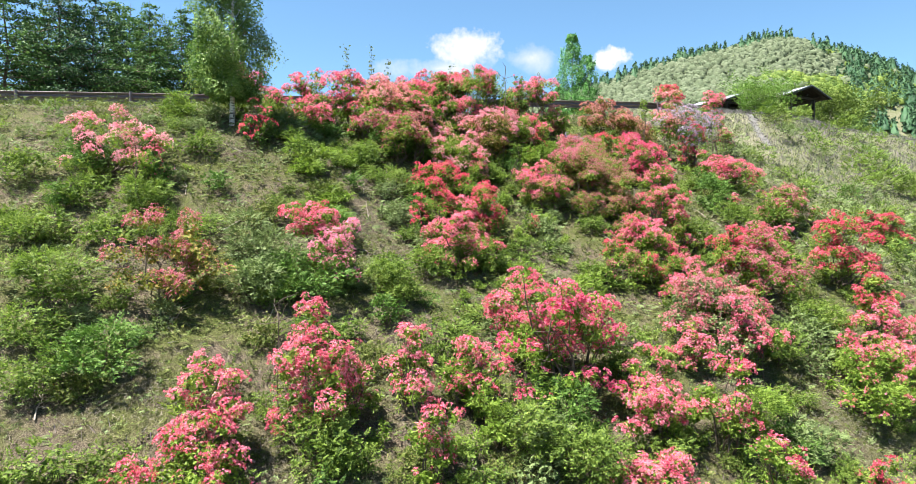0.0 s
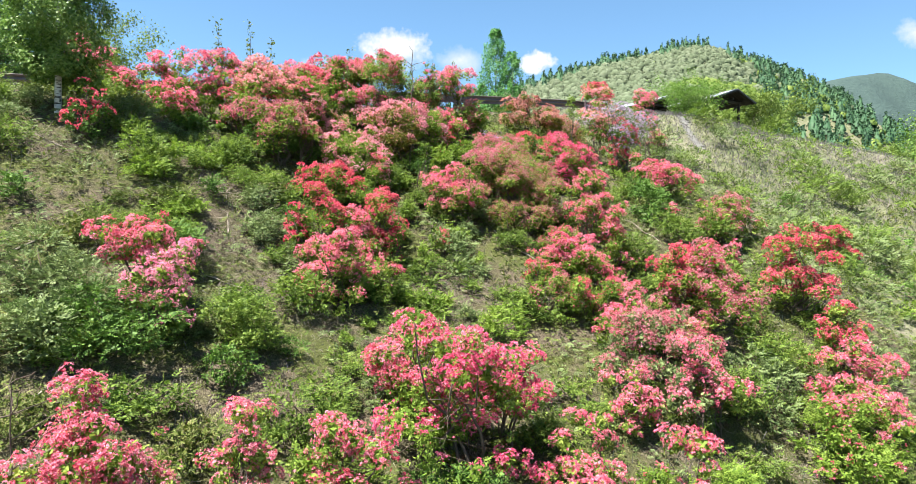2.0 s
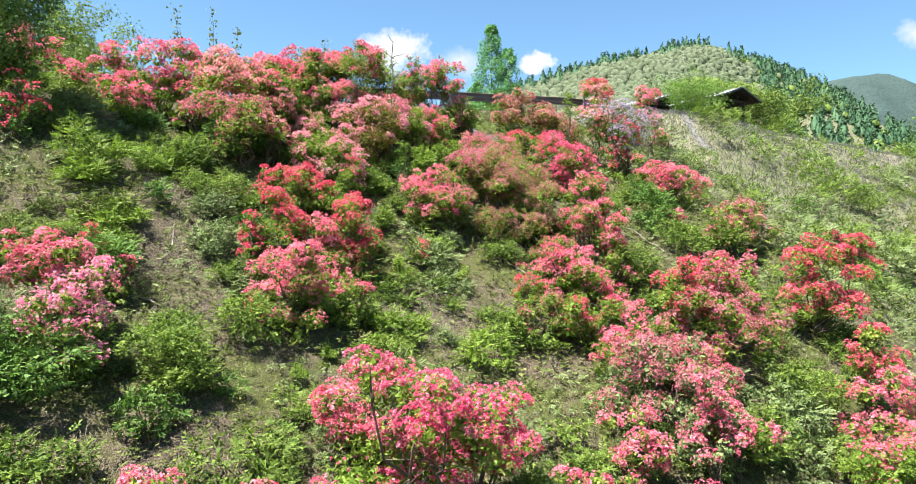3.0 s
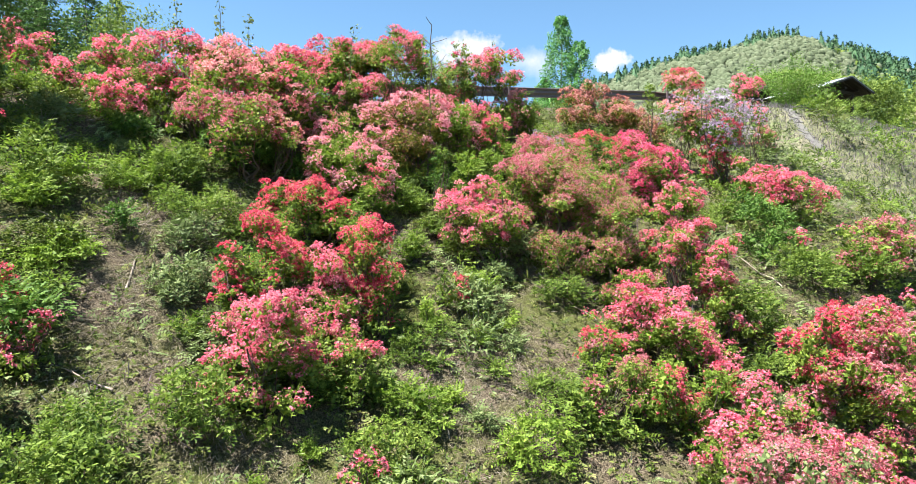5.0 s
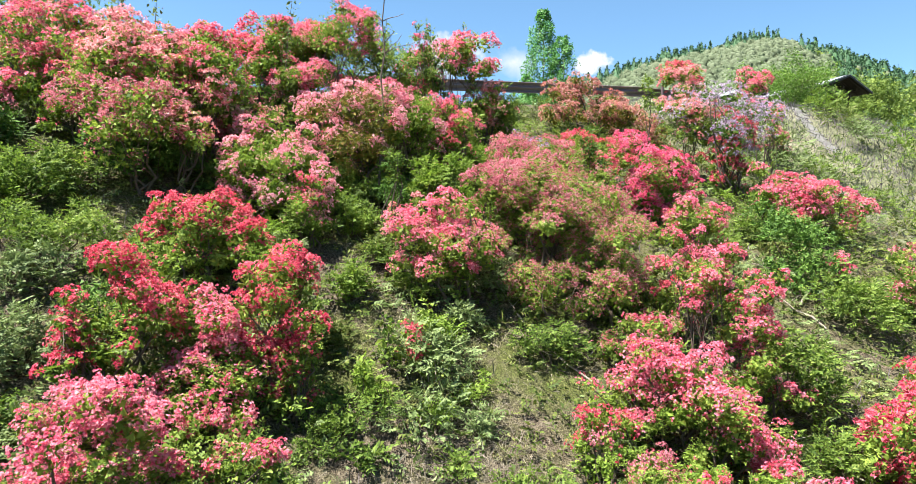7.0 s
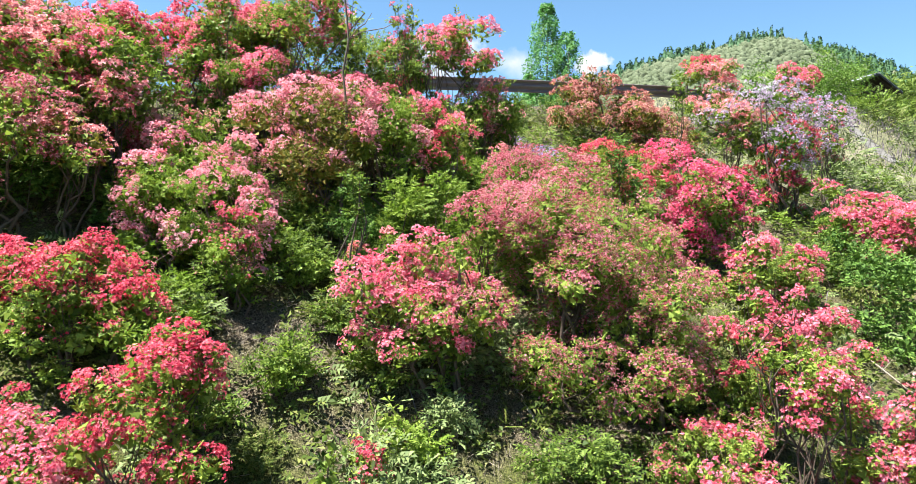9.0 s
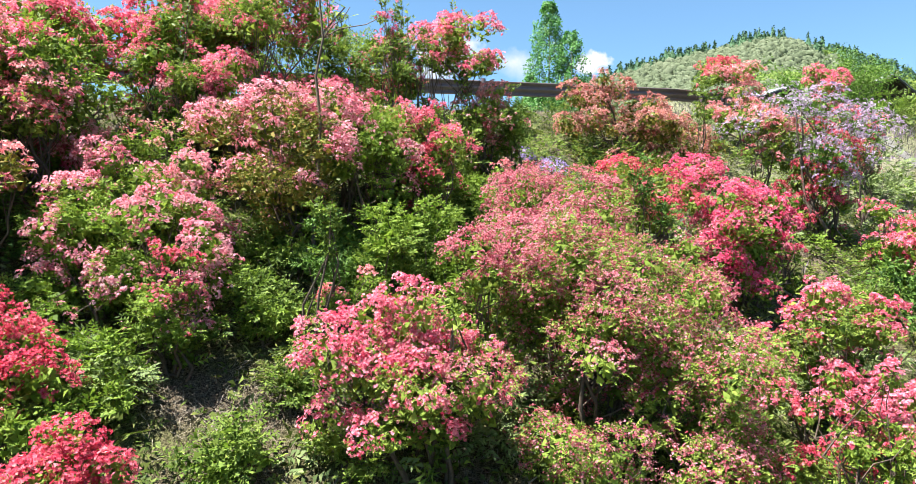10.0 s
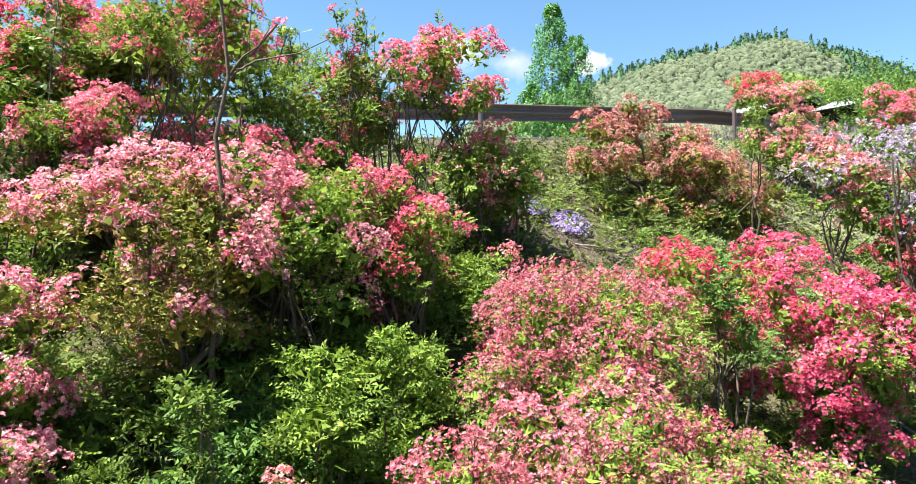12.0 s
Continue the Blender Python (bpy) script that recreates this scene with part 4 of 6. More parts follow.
azalea(1.30, 27.00, 1.52, 0.90, BLUSH, LEAF_BRONZE, 0.63, near=True, lift=0.82, label="blush-pink azalea bush heavy with pale blossom")
azalea(2.52, 29.00, 1.13, 1.01, CORAL, None, 0.50, near=True, lift=1.86, label="coral azalea bush in full bloom on the embankment")
azalea(0.54, 25.80, 1.26, 0.77, BLUSH, None, 0.67, near=True, lift=0.77, label="blush-pink azalea bush heavy with pale blossom")
azalea(-3.67, 25.60, 1.39, 0.83, CORAL, LEAF_LIME, 0.59, lift=0.86, label="coral azalea bush in full bloom on the embankment")
azalea(-1.72, 25.20, 1.21, 0.67, SALMON, LEAF_BRONZE, 0.50, lift=1.23, label="salmon-pink azalea bush with young yellow-green leaves")
azalea(4.43, 27.60, 1.05, 0.62, SALMON, None, 0.7, near=True, lift=0.77, label="salmon-pink azalea bush with young yellow-green leaves")
azalea(4.42, 26.00, 1.05, 0.59, DUSTY, None, 0.75, near=True, petal=0.8, strewn=0.12, lift=1.09, label="dusty red azalea bush going over, sparse blossom")
azalea(-0.81, 28.60, 1.34, 0.73, CORAL, LEAF_LIME, 0.67, near=True, lift=1.92, label="coral azalea bush in full bloom on the embankment")
azalea(-0.15, 29.20, 1.29, 0.86, CORAL, LEAF_LIME, 0.59, near=True, lift=1.61, label="coral azalea bush in full bloom on the embankment")
azalea(0.28, 30.20, 1.00, 0.73, CRIMSON, None, 0.75, lift=1.97, label="deep crimson-red azalea bush on the bank")
azalea(0.68, 28.40, 0.95, 0.52, CORAL, LEAF_LIME, 0.50, near=True, lift=1.77, label="coral azalea bush in full bloom on the embankment")
azalea(1.39, 30.00, 0.89, 0.71, CORAL, None, 0.55, lift=2.23, label="coral azalea bush in full bloom on the embankment")
azalea(2.82, 29.40, 0.92, 0.82, PINK, None, 0.59, near=True, lift=1.80, label="bright pink azalea bush in full bloom")
azalea(2.36, 28.60, 0.83, 0.47, CRIMSON, None, 0.50, near=True, lift=1.93, label="deep crimson-red azalea bush on the bank")
azalea(-0.16, 27.80, 0.94, 0.48, CORAL, None, 0.59, near=True, lift=1.63, label="coral azalea bush in full bloom on the embankment")
azalea(-1.07, 20.81, 0.97, 0.77, CRIMSON, LEAF_LIME, 0.94, lift=0.58, label="deep crimson-red azalea bush on the bank")
azalea(-1.13, 23.56, 1.21, 0.72, CRIMSON, None, 0.88, lift=0.53, label="deep crimson-red azalea bush on the bank")
azalea(-0.11, 23.36, 1.46, 0.83, CRIMSON, LEAF_LIME, 0.88, near=True, lift=0.60, label="deep crimson-red azalea bush on the bank")
azalea(0.97, 22.46, 1.36, 0.99, CRIMSON, None, 0.94, near=True, lift=0.71, label="deep crimson-red azalea bush on the bank")
azalea(0.33, 21.16, 1.45, 0.79, PINK, None, 0.98, near=True, lift=0.56, label="bright pink azalea bush in full bloom")
azalea(1.26, 21.46, 1.03, 0.91, CRIMSON, None, 0.98, near=True, lift=0.65, label="deep crimson-red azalea bush on the bank")
azalea(-0.48, 19.86, 1.48, 0.79, PINK, None, 0.98, near=True, lift=0.56, label="bright pink azalea bush in full bloom")
azalea(0.41, 20.76, 1.29, 0.67, PINK, None, 0.98, near=True, lift=0.48, label="bright pink azalea bush in full bloom")
azalea(-0.62, 19.21, 1.01, 0.57, PINK, None, 0.94, near=True, lift=0.43, label="bright pink azalea bush in full bloom")
azalea(0.22, 19.56, 1.15, 0.59, PINK, None, 0.88, near=True, lift=0.44, label="bright pink azalea bush in full bloom")
azalea(7.73, 24.01, 1.39, 0.99, CORAL, None, 0.8, near=True, lift=0.70, label="coral azalea bush in full bloom on the embankment")
azalea(7.53, 21.96, 1.07, 0.95, CORAL, None, 0.8, near=True, lift=0.67, label="coral azalea bush in full bloom on the embankment")
azalea(6.88, 23.71, 1.09, 0.85, CRIMSON, None, 0.7, near=True, lift=0.63, label="deep crimson-red azalea bush on the bank")
azalea(6.06, 22.31, 1.10, 0.65, CORAL, None, 0.8, near=True, lift=0.51, label="coral azalea bush in full bloom on the embankment")
azalea(6.20, 21.51, 1.83, 0.82, CORAL, LEAF_LIME, 0.85, near=True, lift=0.59, label="coral azalea bush in full bloom on the embankment")
azalea(6.90, 21.16, 1.22, 0.59, CORAL, None, 0.85, near=True, lift=0.44, label="coral azalea bush in full bloom on the embankment")
azalea(5.15, 21.01, 0.99, 0.59, CRIMSON, LEAF_LIME, 0.5, near=True, lift=0.46, label="deep crimson-red azalea bush on the bank")
azalea(5.55, 20.31, 0.93, 0.55, DUSTY, None, 0.5, near=True, petal=0.8, strewn=0.12, lift=0.41, label="dusty red azalea bush going over, sparse blossom")
azalea(6.84, 20.26, 0.72, 0.46, CRIMSON, LEAF_LIME, 0.6, near=True, lift=0.37, label="deep crimson-red azalea bush on the bank")
azalea(9.82, 21.46, 1.71, 0.91, CRIMSON, LEAF_LIME, 0.65, lift=0.64, label="deep crimson-red azalea bush on the bank")
azalea(8.62, 20.96, 0.98, 0.68, CRIMSON, None, 0.75, lift=0.52, label="deep crimson-red azalea bush on the bank")
azalea(11.45, 22.86, 0.77, 0.68, CORAL, None, 0.7, lift=0.51, label="coral azalea bush in full bloom on the embankment")
azalea(10.11, 20.96, 0.87, 0.78, CORAL, None, 0.7, lift=0.55, label="coral azalea bush in full bloom on the embankment")
azalea(12.12, 28.36, 1.64, 0.89, PINK, None, 0.85, lift=0.65, label="bright pink azalea bush in full bloom")
azalea(11.02, 28.11, 1.26, 0.64, CORAL, LEAF_LIME, 0.7, lift=0.49, label="coral azalea bush in full bloom on the embankment")
azalea(10.78, 25.61, 0.62, 0.55, PINK, None, 0.8, lift=0.43, label="bright pink azalea bush in full bloom")
azalea(13.73, 26.01, 1.11, 0.85, DUSTY, None, 0.75, petal=0.8, strewn=0.12, lift=0.61, label="dusty red azalea bush going over, sparse blossom")
azalea(-3.86, 19.30, 0.56, 0.50, CRIMSON, None, 0.8, lift=0.40, label="deep crimson-red azalea bush on the bank")
azalea(-3.22, 18.66, 0.87, 0.54, CORAL, None, 0.8, lift=0.40, label="coral azalea bush in full bloom on the embankment")
azalea(6.98, 19.16, 1.83, 0.57, PINK, LEAF_LIME, 0.7, near=True, lift=0.43, label="bright pink azalea bush in full bloom")
azalea(8.17, 19.21, 1.84, 0.49, PINK, None, 0.8, lift=0.37, label="bright pink azalea bush in full bloom")
azalea(9.00, 19.86, 0.59, 0.45, PINK, LEAF_LIME, 0.6, lift=0.26, label="bright pink azalea bush in full bloom")
azalea(4.94, 24.80, 1.91, 0.78, DUSTY, None, 0.5, near=True, petal=0.8, strewn=0.12, lift=1.46, label="dusty red azalea bush going over, sparse blossom")
azalea(3.43, 24.00, 1.39, 0.99, PINK, None, 0.9, near=True, lift=0.99, label="bright pink azalea bush in full bloom")
azalea(4.30, 27.34, 0.70, 0.45, PINK, LEAF_LIME, 0.75, near=True, lift=0.34, label="bright pink azalea bush in full bloom")
azalea(5.01, 28.02, 0.77, 0.45, CORAL, None, 0.75, near=True, lift=0.29, label="coral azalea bush in full bloom on the embankment")
azalea(5.74, 28.34, 0.96, 0.53, PINK, None, 0.8, near=True, lift=0.43, label="bright pink azalea bush in full bloom")
azalea(5.70, 27.00, 1.09, 0.48, MAGENTA, LEAF_LIME, 0.7, near=True, lift=0.40, label="magenta-pink azalea bush in full bloom")
azalea(7.00, 29.11, 0.90, 0.51, PINK, None, 0.8, near=True, lift=0.40, label="bright pink azalea bush in full bloom")
azalea(7.80, 27.38, 1.10, 0.75, MAGENTA, LEAF_LIME, 0.75, near=True, lift=0.53, label="magenta-pink azalea bush in full bloom")
azalea(6.81, 27.56, 0.60, 0.53, MAGENTA, None, 0.8, near=True, lift=0.42, label="magenta-pink azalea bush in full bloom")
azalea(8.89, 28.15, 0.66, 0.84, MAGENTA, None, 0.85, lift=0.60, label="magenta-pink azalea bush in full bloom")
azalea(4.97, 26.67, 1.14, 0.45, PINK, None, 0.75, near=True, lift=0.23, label="bright pink azalea bush in full bloom")
azalea(-0.43, 22.27, 0.34, 0.45, CRIMSON, None, 0.98, near=True, lift=0.20, label="deep crimson-red azalea bush on the bank")
azalea(2.82, 26.88, 0.64, 0.45, CORAL, LEAF_LIME, 0.25, near=True, lift=0.17, label="coral azalea bush in full bloom on the embankment")
azalea(-1.30, 29.30, 1.64, 0.90, CORAL, None, 0.71, lift=0.70, label="coral azalea bush in full bloom on the embankment")
azalea(-2.33, 28.60, 1.31, 0.64, CORAL, LEAF_LIME, 0.63, lift=1.43, label="coral azalea bush in full bloom on the embankment")
azalea(-2.89, 27.00, 1.55, 0.83, CORAL, LEAF_LIME, 0.59, lift=1.49, label="coral azalea bush in full bloom on the embankment")
azalea(-2.48, 26.60, 1.79, 0.53, SALMON, LEAF_LIME, 0.63, lift=0.50, label="salmon-pink azalea bush with young yellow-green leaves")
azalea(7.58, 24.50, 0.89, 0.65, PINK, None, 0.8, near=True, lift=1.49, label="bright pink azalea bush in full bloom")
azalea(6.96, 23.20, 0.61, 0.73, CORAL, LEAF_LIME, 0.8, near=True, lift=1.45, label="coral azalea bush in full bloom on the embankment")
azalea(6.80, 22.20, 0.76, 0.62, PINK, None, 0.8, near=True, lift=1.61, label="bright pink azalea bush in full bloom")
azalea(8.08, 27.40, 1.43, 0.88, MAGENTA, LEAF_LIME, 0.9, lift=1.01, label="magenta-pink azalea bush in full bloom")
azalea(10.04, 30.90, 1.24, 1.11, SALMON, None, 0.7, lift=1.31, label="salmon-pink azalea bush with young yellow-green leaves")
azalea(10.89, 30.20, 1.20, 1.07, CRIMSON, None, 0.85, lift=1.13, label="deep crimson-red azalea bush on the bank")
azalea(12.38, 31.50, 1.06, 0.76, PINK, None, 0.8, lift=1.99, label="bright pink azalea bush in full bloom")
azalea(8.88, 19.66, 0.87, 0.45, PINK, None, 0.7, lift=0.26, label="bright pink azalea bush in full bloom")
azalea(3.12, 27.60, 1.32, 0.99, CORAL, None, 0.71, near=True, lift=1.27, label="coral azalea bush in full bloom on the embankment")
azalea(2.48, 27.90, 1.17, 0.73, CORAL, None, 0.67, near=True, lift=1.41, label="coral azalea bush in full bloom on the embankment")
azalea(2.07, 27.30, 1.13, 0.56, PINK, None, 0.67, near=True, lift=1.67, label="bright pink azalea bush in full bloom")
azalea(3.37, 27.50, 0.84, 0.63, CRIMSON, LEAF_LIME, 0.67, near=True, lift=1.09, label="deep crimson-red azalea bush on the bank")
azalea(-0.89, 28.40, 1.31, 0.77, CORAL, LEAF_LIME, 0.71, near=True, lift=1.47, label="coral azalea bush in full bloom on the embankment")
azalea(-0.37, 29.20, 1.29, 0.64, CORAL, LEAF_LIME, 0.67, near=True, lift=2.02, label="coral azalea bush in full bloom on the embankment")
azalea(1.61, 27.90, 0.96, 0.49, PINK, LEAF_LIME, 0.63, near=True, lift=1.74, label="bright pink azalea bush in full bloom")
azalea(-0.12, 28.00, 1.25, 0.91, BLUSH, None, 0.76, near=True, lift=1.08, label="blush-pink azalea bush heavy with pale blossom")
azalea(2.25, 27.00, 1.67, 0.74, BLUSH, LEAF_LIME, 0.50, near=True, lift=1.47, label="blush-pink azalea bush heavy with pale blossom")
azalea(-0.45, 24.95, 1.5, 0.85, BLUSH, LEAF_LIME, 0.59, near=True, lift=0.45, label="blush-pink azalea bush heavy with pale blossom")
azalea(0.75, 24.55, 0.9, 0.55, CORAL, LEAF_LIME, 0.67, near=True, lift=0.95, label="blush-pink azalea bush heavy with pale blossom")
azalea(-1.59, 27.00, 1.55, 0.64, CORAL, LEAF_LIME, 0.59, lift=0.13, label="coral azalea bush in full bloom on the embankment")
azalea(8.70, 32.70, 2.20, 1.15, RUSSET, LEAF_BRONZE, 0.75, petal=0.85, lift=0.45, label="russet-pink fading azalea bush near the guard rail")
azalea(3.05, 24.95, 0.85, 0.45, PINK, LEAF_LIME, 0.38, near=True, lift=0.7, label="small pink azalea bush with a few blossoms")
azalea(2.45, 25.30, 0.75, 0.40, SALMON, LEAF_LIME, 0.38, near=True, lift=0.65, label="small salmon azalea bush with a few blossoms")
azalea(5.30, 24.60, 2.40, 1.10, DUSTY, AZALEA_LEAF, 0.28, near=True, petal=0.66, strewn=0.2, lift=1.05, label="big fading azalea bush, red buds among olive leaves")


def off_path(x, y):
    """Metres from the concrete path."""
    t = np.clip(((x - 18.3) * -1.3 + (y - 40.9) * -5.0) / (1.69 + 25.0), 0, 1)
    return np.hypot(x - (18.3 - 1.3 * t - 0.15 * np.sin(3 * t)), y - (40.9 - 5.0 * t))


# ---- low shrubs ----
def shrub_shape(wide, tall, size, fern, rng):
    """Verts and faces of a low leafy shrub's twigs and leaves."""
    count = int(5 + 3 * wide)
    hearts, radii = boughs(np.array((wide / 2, wide / 2, tall / 2)), count, rng, 0.8, 0.24, 0.44)
    hearts[:, 2] += tall * 0.42 + hearts[:, :2] @ np.array((-0.2, 0.53))
    twigs = joined([limb(bent((0, 0, -0.12), c, rng, 0.15, 3), np.linspace(0.012, 0.004, 3), 3) for c in hearts])
    p, n = spray_points(hearts, radii, 0.75, size * 0.56, rng, -0.5)
    return twigs, joined(leaf_sprays(p, n, size, rng, fern) + [inner_leaves(hearts, radii, 0.75, rng, 0.7, 26)])


SHRUB_KINDS = ((1.1, 0.5, LEAF, 0.135, 0.3, "bright green low shrub with broad leaves on the bank"), (0.9, 0.55, LEAF_DARK, 0.135, 0.5, "dark green dense low shrub on the bank"),
               (1.3, 0.42, LEAF_GREY, 0.13, 0.9, "grey-green wiry low shrub on the bank"), (0.8, 0.42, LEAF_LIME, 0.145, 0.2, "yellow-green young shrub on the bank"),
               (1.4, 0.5, LEAF, 0.135, 0.8, "mid-green spreading shrub on the bank"), (1.1, 0.34, HERB, 0.125, 0.6, "low tangle of green and yellowing herbs"))
# spots of bare dry litter: place and reach in metres
DRY_SPOTS = ((-3.1, 22.2, 0.9), (-7.2, 21.7, 1.1), (-0.5, 18.5, 0.8), (0.9, 13.4, 0.5), (-3.3, 11.9, 0.8), (-6.3, 12.8, 0.9), (-8.2, 12.6, 0.8), (9.6, 15.9, 1.3), (3.7, 18.5, 0.7), (-5.6, 25.7, 0.7), (-3.0, 20.5, 0.7),
             (-1.2, 19.3, 0.7), (3.6, 21.0, 0.95), (9.2, 18.1, 0.5), (-2.1, 24.1, 0.5), (-2.4, 19.2, 1.0), (2.7, 20.4, 0.85), (2.5, 23.1, 0.5), (1.4, 24.3, 0.6), (3.7, 24.2, 0.4), (5.8, 31.0, 0.8))


def dryness(x, y):
    """About 1 on the bare dry spots, 0 in the green."""
    x, y = np.asarray(x, float), np.asarray(y, float)
    wobble = 0.35 * value_noise(x, y, 0.5, 71) + 0.25 * value_noise(x, y, 0.2, 72)
    most = np.zeros_like(x)
    for a, b, r in DRY_SPOTS:
        most = np.maximum(most, 1.35 - np.hypot(x - a, y - b) / r + wobble)
    return np.clip(most, 0, 1)



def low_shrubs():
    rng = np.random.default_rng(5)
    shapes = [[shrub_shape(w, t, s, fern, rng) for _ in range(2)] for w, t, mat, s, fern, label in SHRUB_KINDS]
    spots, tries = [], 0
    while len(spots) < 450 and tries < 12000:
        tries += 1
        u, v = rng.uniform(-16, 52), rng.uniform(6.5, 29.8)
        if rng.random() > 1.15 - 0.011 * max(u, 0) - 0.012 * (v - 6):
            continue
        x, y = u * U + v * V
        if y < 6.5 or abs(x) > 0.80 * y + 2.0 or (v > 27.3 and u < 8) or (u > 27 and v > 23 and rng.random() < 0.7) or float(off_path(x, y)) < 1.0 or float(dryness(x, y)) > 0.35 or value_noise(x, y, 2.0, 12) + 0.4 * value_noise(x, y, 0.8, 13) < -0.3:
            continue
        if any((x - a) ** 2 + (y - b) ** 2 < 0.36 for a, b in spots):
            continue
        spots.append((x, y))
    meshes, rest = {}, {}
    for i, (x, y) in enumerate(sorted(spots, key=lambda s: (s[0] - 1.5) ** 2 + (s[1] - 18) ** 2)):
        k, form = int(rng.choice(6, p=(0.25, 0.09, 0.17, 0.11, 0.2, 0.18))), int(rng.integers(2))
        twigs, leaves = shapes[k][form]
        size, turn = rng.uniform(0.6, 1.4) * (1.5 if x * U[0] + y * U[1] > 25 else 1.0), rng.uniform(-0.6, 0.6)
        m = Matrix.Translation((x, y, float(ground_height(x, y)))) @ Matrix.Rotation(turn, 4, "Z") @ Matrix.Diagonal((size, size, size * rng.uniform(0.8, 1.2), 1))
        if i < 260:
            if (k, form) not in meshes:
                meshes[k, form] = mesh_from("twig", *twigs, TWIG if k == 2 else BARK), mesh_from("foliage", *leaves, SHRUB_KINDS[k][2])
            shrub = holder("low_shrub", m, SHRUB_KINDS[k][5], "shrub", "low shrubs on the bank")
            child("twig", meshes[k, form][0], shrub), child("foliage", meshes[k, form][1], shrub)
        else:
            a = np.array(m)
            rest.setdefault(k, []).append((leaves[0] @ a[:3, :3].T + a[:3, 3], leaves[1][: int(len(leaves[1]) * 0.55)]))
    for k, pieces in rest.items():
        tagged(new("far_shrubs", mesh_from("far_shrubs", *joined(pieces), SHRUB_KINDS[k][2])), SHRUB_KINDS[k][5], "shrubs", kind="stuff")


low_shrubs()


# ---- herbs, grass and litter ----
def bank_points(n, rng, u_range, v_range, keep):
    u, v = rng.uniform(*u_range, n), rng.uniform(*v_range, n)
    x, y = u * U[0] + v * V[0], u * U[1] + v * V[1]
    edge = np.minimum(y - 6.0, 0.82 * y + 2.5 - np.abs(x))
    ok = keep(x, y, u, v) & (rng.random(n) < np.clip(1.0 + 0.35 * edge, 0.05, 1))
    x, y = x[ok], y[ok]
    return np.stack([x, y, ground_height(x, y)], -1)


BANK_NORMAL = np.array((0.18, -0.46, 0.87))


